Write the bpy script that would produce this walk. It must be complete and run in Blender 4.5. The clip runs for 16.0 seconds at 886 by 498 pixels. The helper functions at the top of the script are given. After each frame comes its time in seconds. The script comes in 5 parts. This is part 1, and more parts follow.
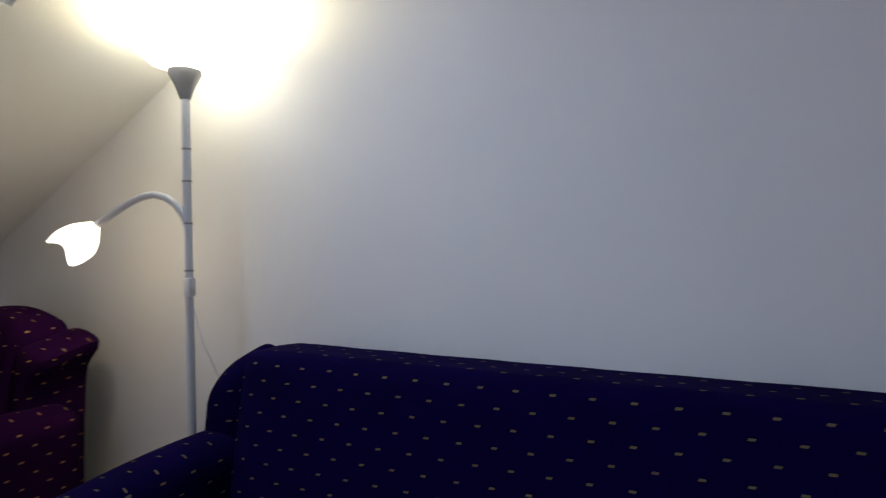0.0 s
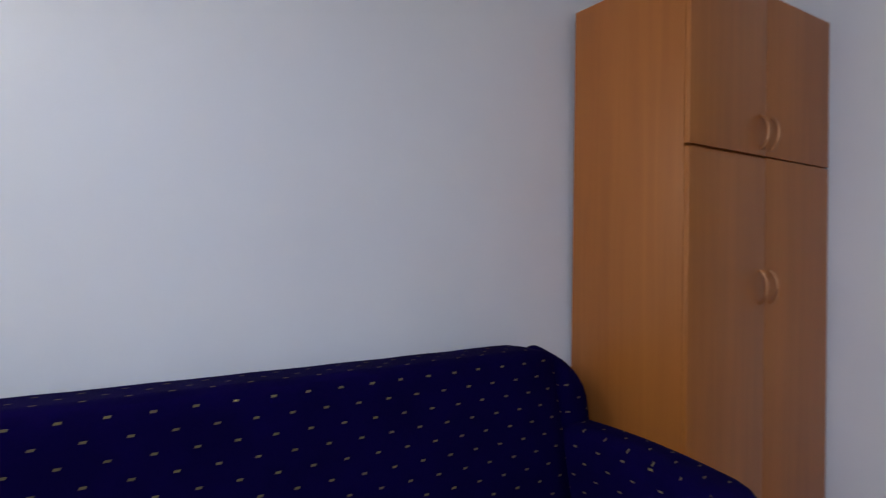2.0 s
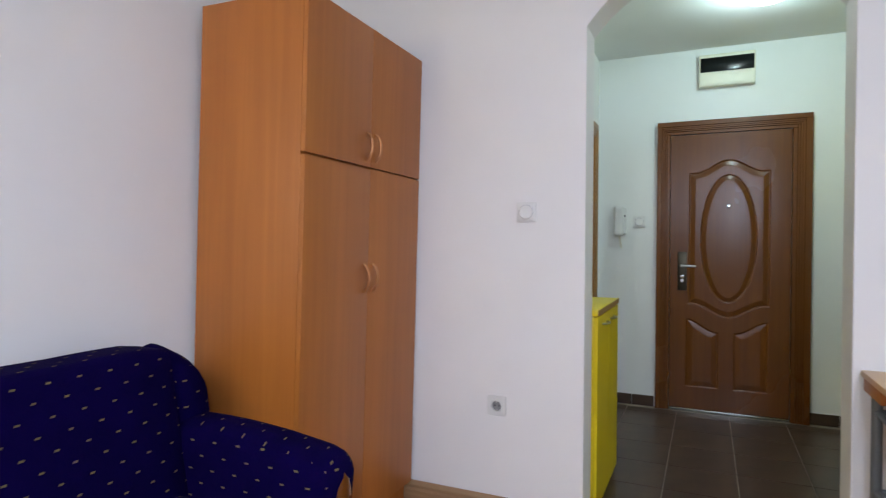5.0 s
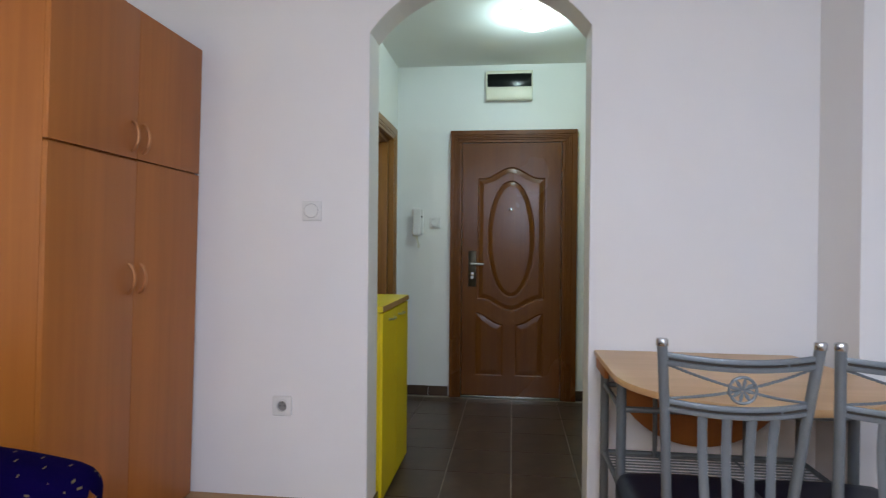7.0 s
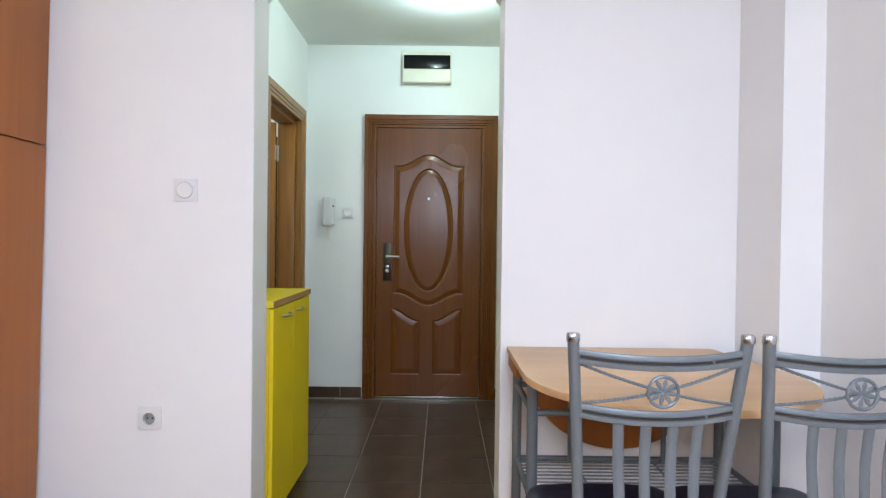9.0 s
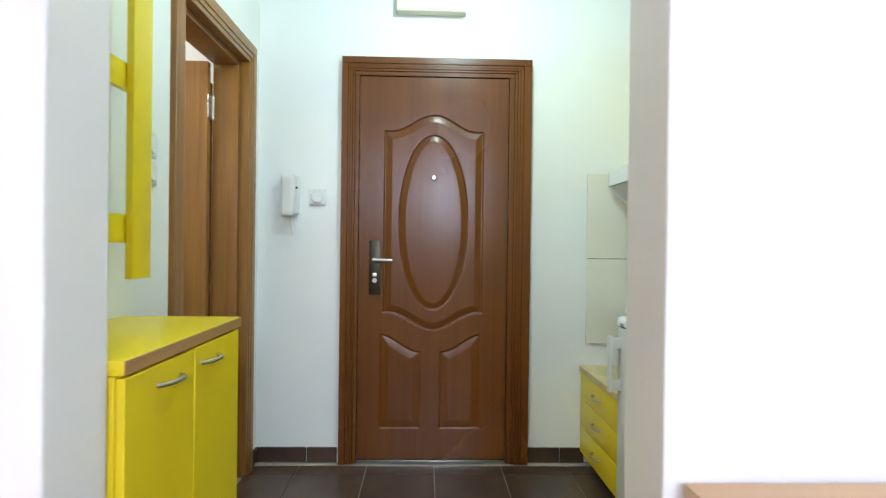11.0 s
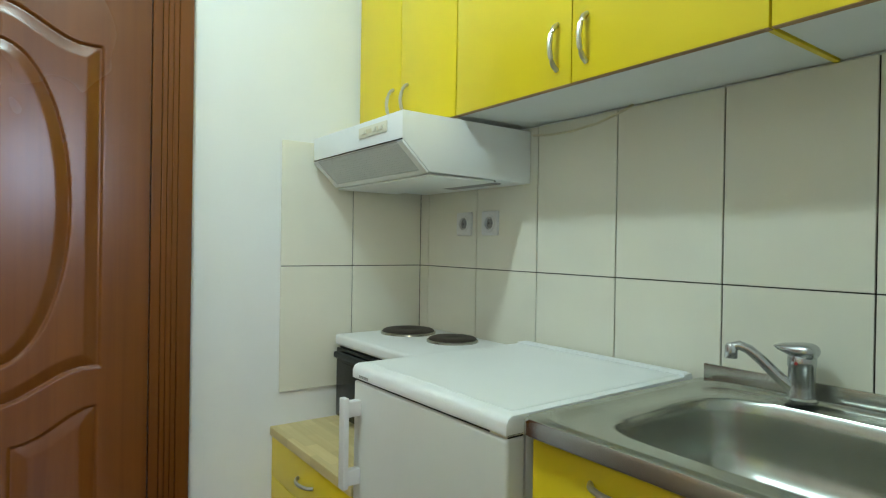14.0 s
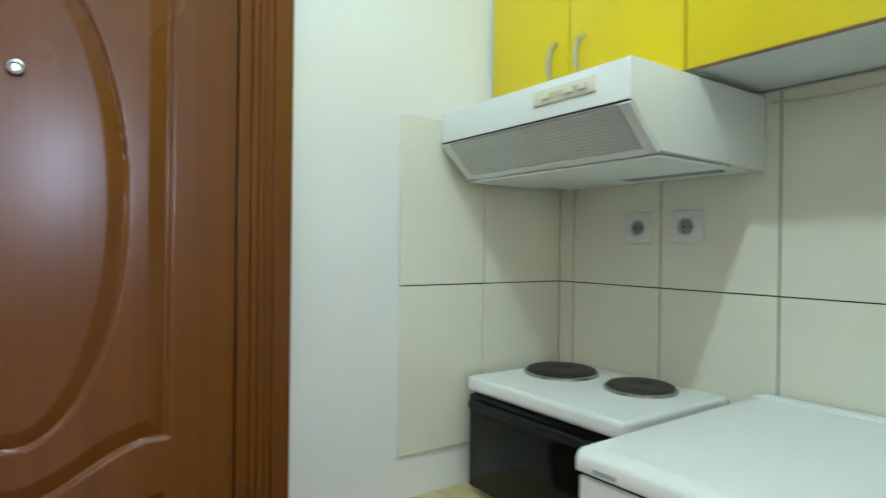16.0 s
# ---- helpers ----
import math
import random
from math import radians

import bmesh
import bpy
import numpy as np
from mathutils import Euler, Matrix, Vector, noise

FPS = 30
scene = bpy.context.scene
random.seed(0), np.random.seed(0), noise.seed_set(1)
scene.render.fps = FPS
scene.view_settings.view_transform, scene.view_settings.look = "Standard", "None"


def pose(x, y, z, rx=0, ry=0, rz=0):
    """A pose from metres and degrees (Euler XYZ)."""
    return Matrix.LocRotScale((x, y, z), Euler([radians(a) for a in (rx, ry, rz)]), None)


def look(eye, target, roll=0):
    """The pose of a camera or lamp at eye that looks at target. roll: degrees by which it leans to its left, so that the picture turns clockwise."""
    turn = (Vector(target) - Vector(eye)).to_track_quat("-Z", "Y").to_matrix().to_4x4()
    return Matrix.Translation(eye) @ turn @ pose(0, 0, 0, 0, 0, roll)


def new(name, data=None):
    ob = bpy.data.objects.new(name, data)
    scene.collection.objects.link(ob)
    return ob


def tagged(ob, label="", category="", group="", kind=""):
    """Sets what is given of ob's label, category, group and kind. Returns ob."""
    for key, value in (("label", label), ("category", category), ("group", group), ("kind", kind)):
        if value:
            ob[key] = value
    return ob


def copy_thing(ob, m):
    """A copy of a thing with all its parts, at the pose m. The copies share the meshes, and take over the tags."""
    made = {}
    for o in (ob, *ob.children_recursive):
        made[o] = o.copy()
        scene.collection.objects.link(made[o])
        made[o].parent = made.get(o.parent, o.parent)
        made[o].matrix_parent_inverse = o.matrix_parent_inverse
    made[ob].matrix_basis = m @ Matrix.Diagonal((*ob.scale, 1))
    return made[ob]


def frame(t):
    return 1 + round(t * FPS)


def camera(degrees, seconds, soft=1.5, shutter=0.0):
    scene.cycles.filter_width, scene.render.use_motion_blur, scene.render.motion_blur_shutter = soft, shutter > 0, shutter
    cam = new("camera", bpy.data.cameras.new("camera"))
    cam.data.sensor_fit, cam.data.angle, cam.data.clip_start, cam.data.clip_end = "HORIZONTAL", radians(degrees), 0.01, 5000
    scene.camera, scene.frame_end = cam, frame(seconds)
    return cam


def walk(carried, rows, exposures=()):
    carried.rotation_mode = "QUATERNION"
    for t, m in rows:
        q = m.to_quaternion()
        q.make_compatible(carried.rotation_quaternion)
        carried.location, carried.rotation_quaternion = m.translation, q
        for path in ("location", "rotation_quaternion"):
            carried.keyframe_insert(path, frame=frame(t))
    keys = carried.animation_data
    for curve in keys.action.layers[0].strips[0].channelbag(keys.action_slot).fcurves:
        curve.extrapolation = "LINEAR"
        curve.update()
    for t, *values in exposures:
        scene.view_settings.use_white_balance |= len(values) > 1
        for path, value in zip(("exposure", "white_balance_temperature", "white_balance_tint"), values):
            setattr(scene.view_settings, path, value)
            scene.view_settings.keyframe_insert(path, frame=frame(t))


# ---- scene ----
cam = camera(74.3, 16.0, 1.2, 0.4)
PATH = [
    (0, (0.829, 0.09, 1.198), (-0.029, 1.896, 1.16), -0.7),
    (0.5, (0.68, 0.0, 1.2), (0.278, 1.959, 1.163), 0.1),
    (1, (0.62, -0.02, 1.19), (0.812, 1.971, 1.187), 0.1),
    (1.5, (0.482, -0.052, 1.18), (1.199, 1.815, 1.204), 0.1),
    (2, (0.36, -0.043, 1.175), (1.434, 1.644, 1.208), -0.2),
    (2.5, (0.322, -0.046, 1.183), (1.61, 1.484, 1.204), -0.1),
    (3, (0.327, -0.085, 1.198), (1.761, 1.309, 1.205), -0.1),
    (3.5, (0.334, -0.115, 1.211), (1.888, 1.144, 1.209), -0.1),
    (4, (0.337, -0.132, 1.218), (2.01, 0.964, 1.202), -0.1),
    (6.3, (0.318, -0.304, 1.219), (2.262, 0.165, 1.204), 0.6),
    (6.5, (0.323, -0.32, 1.221), (2.283, 0.078, 1.204), 0.5),
    (7, (0.327, -0.35, 1.211), (2.313, -0.112, 1.196), 0.5),
    (7.5, (0.322, -0.368, 1.204), (2.318, -0.245, 1.188), 0.6),
    (8, (0.367, -0.377, 1.184), (2.366, -0.323, 1.168), 0.6),
    (8.5, (0.479, -0.408, 1.179), (2.479, -0.394, 1.158), 0.6),
    (9, (0.598, -0.441, 1.171), (2.598, -0.442, 1.148), 0.7),
    (9.2, (0.666, -0.442, 1.162), (2.666, -0.448, 1.138), 0.8),
    (11.3, (2.107, -0.279, 1.131), (4.105, -0.366, 1.131), 0.6),
    (11.5, (2.232, -0.275, 1.128), (4.227, -0.409, 1.13), 0.7),
    (12, (2.544, -0.34, 1.147), (4.523, -0.633, 1.131), 0.9),
    (12.5, (2.762, -0.398, 1.153), (4.688, -0.937, 1.131), 0.8),
    (13, (2.86, -0.406, 1.141), (4.686, -1.221, 1.132), 1.3),
    (13.5, (2.91, -0.391, 1.15), (4.6, -1.461, 1.143), 1.1),
    (14, (2.957, -0.392, 1.161), (4.575, -1.568, 1.15), 0.9),
    (14.5, (3.057, -0.392, 1.16), (4.635, -1.621, 1.146), 0.8),
    (15, (3.243, -0.423, 1.163), (4.802, -1.676, 1.141), 0.8),
    (15.5, (3.485, -0.439, 1.182), (5.049, -1.685, 1.167), 0.6),
    (16, (3.657, -0.358, 1.181), (5.292, -1.51, 1.177), 0.7),
]
EXPOSURES = [(0.0, -1.92, 5900, 10), (0.5, -1.84, 5930, 10), (1.0, -1.60, 5950, 10), (1.5, -1.48, 5950, 10), (2.0, -1.24, 6050, 10), (2.5, -0.95, 6200, 10), (3.0, -0.70, 6300, 10),
             (3.5, -0.47, 6350, 10), (4.0, -0.24, 6400, 10), (6.5, -0.86, 6500, 10), (7.0, -0.74, 6500, 10), (8.0, -0.36, 6500, 10), (9.0, -0.04, 6500, 10), (10.4, 0.22, 6450, 10),
             (11.5, 0.62, 6320, 10), (12.0, 0.74, 6430, 10), (12.5, 0.56, 6430, 10), (13.5, 0.27, 6400, 10), (14.5, 0.32, 6400, 10), (15.0, 0.38, 6330, 10), (16.0, 0.33, 6250, 10)]
walk(cam, [(t, look(eye, target, roll)) for t, eye, target, roll in PATH], EXPOSURES)
from math import cos, pi, sin, sqrt
import numpy as np

# world, sky and lamps
world = bpy.data.worlds.new("sky")
scene.world = world
world.use_nodes = True
wt = world.node_tree
sky = wt.nodes.new("ShaderNodeTexSky")
sky.sky_type = "NISHITA"
sky.sun_disc = False
sky.sun_elevation, sky.sun_rotation = radians(40), radians(200)
wt.links.new(sky.outputs[0], wt.nodes["Background"].inputs[0])
wt.nodes["Background"].inputs[1].default_value = 0.12


def area_lamp(name, m, sx, sy, power, color):
    data = bpy.data.lights.new(name, "AREA")
    data.shape, data.size, data.size_y = "RECTANGLE", sx, sy
    data.energy, data.color = power, color
    ob = new(name, data)
    ob.matrix_world = m
    return ob


def point_lamp(name, at, radius, power, color):
    data = bpy.data.lights.new(name, "POINT")
    data.energy, data.color, data.shadow_soft_size = power, color, radius
    ob = new(name, data)
    ob.location = at
    return ob


SLOPE = 0.54                         # rise of the attic roof per metre


def roof_z(x):
    return 1.749 + (x + 0.936) * SLOPE


# daylight in the two roof windows, the southern one assumed and unseen; the lit lamps
RN = Vector((SLOPE, 0, -1)).normalized()
for cx, cy, power in ((-0.51, 0.62, 23), (-0.51, -0.78, 82)):
    c = Vector((cx, cy, roof_z(cx) + 0.08))
    area_lamp("roof_window_daylight", look(c, c + RN + Vector((0.48, 0, 0.45))), 0.66, 0.62, power, (0.67, 0.77, 1.0))
HALL = Vector((0.058, -0.003, 0))    # the hall's place beside the room
point_lamp("uplight_bulb", (-0.60, 1.335, 1.82), 0.04, 25, (1.0, 0.84, 0.47))
point_lamp("reading_bulb", (-0.95, 1.17, 1.16), 0.025, 4.5, (1.0, 0.76, 0.45))
point_lamp("hall_bulb", Vector((3.90, -0.47, 2.550)) + HALL, 0.05, 25.5, (0.665, 0.97, 1.0))
# added light with no fitting, to brighten the bathroom beyond the doorway
point_lamp("bath_bulb", Vector((4.0, 1.5, 2.3)) + HALL, 0.08, 14, (1.0, 0.98, 0.92))


# ---- materials
def mat(name, color, rough=0.5, metal=0.0, scale=8.0, vary=0.06, bump=0.0, bump_scale=60.0, spec=0.5, stretch=(1, 1, 1), coat=0.0, wear=0.0):
    m = bpy.data.materials.new(name)
    m.use_nodes = True
    nt = m.node_tree
    b = nt.nodes["Principled BSDF"]
    b.inputs["Roughness"].default_value = rough
    b.inputs["Metallic"].default_value = metal
    b.inputs["Specular IOR Level"].default_value = spec
    b.inputs["Coat Weight"].default_value = coat
    tc = nt.nodes.new("ShaderNodeTexCoord")
    mp = nt.nodes.new("ShaderNodeMapping")
    mp.inputs["Scale"].default_value = stretch
    nt.links.new(tc.outputs["Object"], mp.inputs[0])
    n1 = nt.nodes.new("ShaderNodeTexNoise")
    n1.inputs["Scale"].default_value, n1.inputs["Detail"].default_value = scale, 6
    n2 = nt.nodes.new("ShaderNodeTexNoise")
    n2.inputs["Scale"].default_value, n2.inputs["Detail"].default_value = scale / 6, 3
    nt.links.new(mp.outputs[0], n1.inputs[0])
    nt.links.new(tc.outputs["Object"], n2.inputs[0])
    add = nt.nodes.new("ShaderNodeMath")
    add.operation = "ADD"
    nt.links.new(n1.outputs[0], add.inputs[0])
    nt.links.new(n2.outputs[0], add.inputs[1])
    ramp = nt.nodes.new("ShaderNodeMapRange")
    ramp.inputs[1].default_value, ramp.inputs[2].default_value = 0.7, 1.3
    ramp.inputs[3].default_value, ramp.inputs[4].default_value = 1 - vary, 1 + vary
    nt.links.new(add.outputs[0], ramp.inputs[0])
    mul = nt.nodes.new("ShaderNodeVectorMath")
    mul.operation = "SCALE"
    mul.inputs[0].default_value = color
    nt.links.new(ramp.outputs[0], mul.inputs["Scale"])
    nt.links.new(mul.outputs[0], b.inputs["Base Color"])
    rr = nt.nodes.new("ShaderNodeMapRange")
    rr.inputs[1].default_value, rr.inputs[2].default_value = 0.3, 0.7
    rr.inputs[3].default_value, rr.inputs[4].default_value = max(0.02, rough - 0.015 - wear), min(1, rough + 0.015 + wear)
    nt.links.new(n2.outputs[0], rr.inputs[0])
    nt.links.new(rr.outputs[0], b.inputs["Roughness"])
    if bump:
        nb = nt.nodes.new("ShaderNodeTexNoise")
        nb.inputs["Scale"].default_value, nb.inputs["Detail"].default_value = bump_scale, 4
        nt.links.new(mp.outputs[0], nb.inputs[0])
        bu = nt.nodes.new("ShaderNodeBump")
        bu.inputs["Strength"].default_value, bu.inputs["Distance"].default_value = bump, 0.004
        nt.links.new(nb.outputs[0], bu.inputs["Height"])
        nt.links.new(bu.outputs[0], b.inputs["Normal"])
    return m


def wood(name, light, dark, rough=0.4, grain=(38, 38, 1.6), bump=0.05, coat=0.0):
    """Wood with long grain: the smallest number of grain is along the board."""
    m = mat(name, light, rough, coat=coat)
    nt = m.node_tree
    b = nt.nodes["Principled BSDF"]
    tc = nt.nodes.new("ShaderNodeTexCoord")
    oi = nt.nodes.new("ShaderNodeObjectInfo")
    off = nt.nodes.new("ShaderNodeVectorMath")
    off.operation = "SCALE"
    off.inputs[0].default_value = (3.1, 2.3, 5.7)
    nt.links.new(oi.outputs["Random"], off.inputs["Scale"])
    ad = nt.nodes.new("ShaderNodeVectorMath")
    nt.links.new(tc.outputs["Object"], ad.inputs[0])
    nt.links.new(off.outputs[0], ad.inputs[1])
    mp = nt.nodes.new("ShaderNodeMapping")
    mp.inputs["Scale"].default_value = grain
    nt.links.new(ad.outputs[0], mp.inputs[0])
    n = nt.nodes.new("ShaderNodeTexNoise")
    n.inputs["Scale"].default_value, n.inputs["Detail"].default_value, n.inputs["Distortion"].default_value = 1.0, 9, 0.5
    nt.links.new(mp.outputs[0], n.inputs[0])
    mp2 = nt.nodes.new("ShaderNodeMapping")
    mp2.inputs["Scale"].default_value = [g * 0.16 for g in grain]
    nt.links.new(ad.outputs[0], mp2.inputs[0])
    n2 = nt.nodes.new("ShaderNodeTexNoise")
    n2.inputs["Scale"].default_value, n2.inputs["Detail"].default_value = 1.0, 3
    nt.links.new(mp2.outputs[0], n2.inputs[0])
    mx = nt.nodes.new("ShaderNodeMath")
    mx.operation = "ADD"
    nt.links.new(n.outputs[0], mx.inputs[0])
    nt.links.new(n2.outputs[0], mx.inputs[1])
    cr = nt.nodes.new("ShaderNodeValToRGB")
    cr.color_ramp.elements[0].position, cr.color_ramp.elements[1].position = 0.72 / 2, 1.3 / 2
    cr.color_ramp.elements[0].color, cr.color_ramp.elements[1].color = (*dark, 1), (*light, 1)
    hf = nt.nodes.new("ShaderNodeMath")
    hf.operation = "MULTIPLY"
    hf.inputs[1].default_value = 0.5
    nt.links.new(mx.outputs[0], hf.inputs[0])
    nt.links.new(hf.outputs[0], cr.inputs[0])
    nt.links.new(cr.outputs[0], b.inputs["Base Color"])
    bu = nt.nodes.new("ShaderNodeBump")
    bu.inputs["Strength"].default_value, bu.inputs["Distance"].default_value = bump, 0.002
    nt.links.new(n.outputs[0], bu.inputs["Height"])
    nt.links.new(bu.outputs[0], b.inputs["Normal"])
    return m


def lit(name, color, strength):
    m = bpy.data.materials.new(name)
    m.use_nodes = True
    b = m.node_tree.nodes["Principled BSDF"]
    b.inputs["Base Color"].default_value = (0.85, 0.83, 0.78, 1)
    b.inputs["Emission Color"].default_value = (*color, 1)
    b.inputs["Emission Strength"].default_value = strength
    return m


def upholstery(name, base, dash):
    """Woven cloth with staggered tan dashes, by the metre grid of the UV map."""
    m = bpy.data.materials.new(name)
    m.use_nodes = True
    nt = m.node_tree
    b = nt.nodes["Principled BSDF"]
    b.inputs["Roughness"].default_value = 0.95
    b.inputs["Specular IOR Level"].default_value = 0.04
    b.inputs["Sheen Weight"].default_value = 0.0
    b.inputs["Sheen Tint"].default_value = (0.35, 0.3, 1.0, 1)
    uv = nt.nodes.new("ShaderNodeUVMap")
    uv.uv_map = "metres"
    sep = nt.nodes.new("ShaderNodeSeparateXYZ")
    nt.links.new(uv.outputs[0], sep.inputs[0])

    def op(kind, a, c, d=None):
        n = nt.nodes.new("ShaderNodeMath")
        n.operation = kind
        for i, v in enumerate((a, c, d)):
            if v is None:
                continue
            if isinstance(v, (int, float)):
                n.inputs[i].default_value = v
            else:
                nt.links.new(v, n.inputs[i])
        return n.outputs[0]

    def lattice(du, dv):
        u = op("ADD", op("DIVIDE", sep.outputs[0], 0.083), du)
        v = op("ADD", op("DIVIDE", sep.outputs[1], 0.082), dv)
        fu = op("SUBTRACT", op("FRACT", u, 0), 0.5)
        fv = op("SUBTRACT", op("FRACT", v, 0), 0.5)
        fu = op("SUBTRACT", fu, op("MULTIPLY", fv, 0.6))
        return op("MULTIPLY", op("LESS_THAN", op("ABSOLUTE", fu, 0), 0.078), op("LESS_THAN", op("ABSOLUTE", fv, 0), 0.031))

    mask = op("MAXIMUM", lattice(0, 0), lattice(0.5, 0.5))
    weave = nt.nodes.new("ShaderNodeTexNoise")
    weave.inputs["Scale"].default_value, weave.inputs["Detail"].default_value = 900, 2
    nt.links.new(uv.outputs[0], weave.inputs[0])
    big = nt.nodes.new("ShaderNodeTexNoise")
    big.inputs["Scale"].default_value, big.inputs["Detail"].default_value = 7, 4
    nt.links.new(uv.outputs[0], big.inputs[0])
    tone = op("ADD", op("MULTIPLY", weave.outputs[0], 0.7), op("MULTIPLY", big.outputs[0], 0.7))
    v = nt.nodes.new("ShaderNodeVectorMath")
    v.operation = "SCALE"
    v.inputs[0].default_value = base
    nt.links.new(op("ADD", tone, 0.3), v.inputs["Scale"])
    mix = nt.nodes.new("ShaderNodeMix")
    mix.data_type = "RGBA"
    mix.inputs[7].default_value = (*dash, 1)
    nt.links.new(mask, mix.inputs[0])
    nt.links.new(v.outputs[0], mix.inputs[6])
    nt.links.new(mix.outputs[2], b.inputs["Base Color"])
    bu = nt.nodes.new("ShaderNodeBump")
    bu.inputs["Strength"].default_value, bu.inputs["Distance"].default_value = 0.25, 0.002
    nt.links.new(weave.outputs[0], bu.inputs["Height"])
    nt.links.new(bu.outputs[0], b.inputs["Normal"])
    return m


M_WALL = mat("white_wall_paint", (0.80, 0.79, 0.78), 0.85, scale=3, vary=0.02, bump=0.06, bump_scale=140, spec=0.25)
M_HALL = mat("hall_wall_paint", (0.80, 0.81, 0.79), 0.8, scale=3, vary=0.02, bump=0.10, bump_scale=140, spec=0.25)
M_CEIL = mat("ceiling_paint", (0.80, 0.80, 0.78), 0.9, scale=3, vary=0.02, bump=0.08, bump_scale=120, spec=0.2)
M_DOOR = wood("mahogany_foil", (0.150, 0.046, 0.0056), (0.116, 0.034, 0.0041), 0.27, (46, 46, 1.4), 0.012)
M_DOOR.node_tree.nodes["Principled BSDF"].inputs["Specular IOR Level"].default_value = 0.40
M_BATH = wood("walnut_brown_casing", (0.345, 0.160, 0.031), (0.215, 0.088, 0.017), 0.34, (46, 46, 1.4), 0.03)
M_BEECH = wood("beech_laminate", (0.410, 0.137, 0.023), (0.335, 0.107, 0.017), 0.42, (30, 30, 1.2), 0.03)
M_TABLE = wood("beech_table_laminate", (0.66, 0.42, 0.215), (0.57, 0.345, 0.16), 0.38, (30, 1.5, 30), 0.03)
M_WORKTOP = wood("butcher_block_laminate", (0.74, 0.63, 0.34), (0.60, 0.47, 0.21), 0.45, (2.0, 30, 30), 0.04)


def staves(m, length, width):
    """Glued blocks of slightly different tone laid over a wood."""
    nt = m.node_tree
    b = nt.nodes["Principled BSDF"]
    old = b.inputs["Base Color"].links[0].from_socket
    tc = nt.nodes.new("ShaderNodeTexCoord")
    br = nt.nodes.new("ShaderNodeTexBrick")
    br.inputs["Color1"].default_value, br.inputs["Color2"].default_value = (0.88, 0.87, 0.82, 1), (1.08, 1.08, 1.06, 1)
    br.inputs["Mortar"].default_value = (0.84, 0.82, 0.74, 1)
    br.inputs["Scale"].default_value, br.inputs["Mortar Size"].default_value = 1.0, 0.0006
    br.inputs["Brick Width"].default_value, br.inputs["Row Height"].default_value = length, width
    nt.links.new(tc.outputs["Object"], br.inputs[0])
    mx = nt.nodes.new("ShaderNodeVectorMath")
    mx.operation = "MULTIPLY"
    nt.links.new(old, mx.inputs[0])
    nt.links.new(br.outputs[0], mx.inputs[1])
    nt.links.new(mx.outputs[0], b.inputs["Base Color"])


staves(M_WORKTOP, 0.19, 0.042)
M_EDGE = wood("brown_edge_strip", (0.42, 0.24, 0.09), (0.30, 0.16, 0.05), 0.5, (2, 40, 40), 0.03)
M_LAMINATE = wood("oak_laminate_floor", (0.45, 0.25, 0.11), (0.33, 0.17, 0.07), 0.4, (1.6, 34, 34), 0.05)
M_SKIRT = wood("oak_skirting", (0.40, 0.25, 0.13), (0.29, 0.165, 0.08), 0.45, (34, 1.6, 34), 0.05)
M_YELLOW = mat("yellow_melamine", (0.78, 0.595, 0.010), 0.36, scale=5, vary=0.015, bump=0.012, bump_scale=220)
M_WHITE = mat("white_enamel", (0.86, 0.88, 0.87), 0.36, scale=4, vary=0.025, bump=0.02, bump_scale=160)
# a darker white for the fridge's body and door than for its lid
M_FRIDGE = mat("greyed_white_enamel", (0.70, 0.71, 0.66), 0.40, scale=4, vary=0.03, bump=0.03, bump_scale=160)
M_CREAM = mat("aged_white_plastic", (0.78, 0.75, 0.61), 0.45, scale=9, vary=0.05)
M_PLASTIC = mat("white_plastic", (0.72, 0.72, 0.70), 0.35, scale=9, vary=0.03)
M_MELAMINE = mat("white_melamine", (0.82, 0.84, 0.82), 0.5, scale=6, vary=0.03)
M_TILE = mat("ivory_wall_tile", (0.79, 0.765, 0.645), 0.22, scale=4, vary=0.03, bump=0.03, bump_scale=30)
M_GROUT = mat("dark_grout", (0.035, 0.03, 0.022), 0.9, scale=60, vary=0.3)
M_FTILE = mat("brown_floor_tile", (0.066, 0.038, 0.024), 0.36, scale=9, vary=0.38, bump=0.10, bump_scale=60, wear=0.05)
M_FGROUT = mat("grey_floor_grout", (0.40, 0.35, 0.29), 0.9, scale=50, vary=0.2)
M_STEEL = mat("brushed_steel", (0.46, 0.47, 0.43), 0.24, 1.0, scale=30, vary=0.04, wear=0.01)
M_CHROME = mat("chrome", (0.52, 0.53, 0.54), 0.24, 1.0, scale=20, vary=0.03)
M_NICKEL = mat("satin_nickel", (0.58, 0.56, 0.52), 0.32, 1.0, scale=40, vary=0.05)
M_SILVER = mat("silver_lacquered_tube", (0.150, 0.168, 0.178), 0.42, 0.25, scale=40, vary=0.06, bump=0.02, bump_scale=300)
M_BRASS = mat("antique_brass", (0.052, 0.043, 0.028), 0.35, 0.9, scale=40, vary=0.12)
M_NAVYSEAT = mat("navy_vinyl", (0.007, 0.009, 0.024), 0.42, scale=30, vary=0.15, bump=0.15, bump_scale=200)
M_BLACK = mat("black_glass", (0.006, 0.007, 0.007), 0.14, scale=8, vary=0.1, spec=0.22)
M_BLACKP = mat("black_plastic", (0.010, 0.011, 0.011), 0.4, scale=30, vary=0.15, spec=0.25)
M_IRON = mat("cast_iron_plate", (0.045, 0.036, 0.028), 0.55, 0.3, scale=60, vary=0.25, bump=0.15, bump_scale=240)
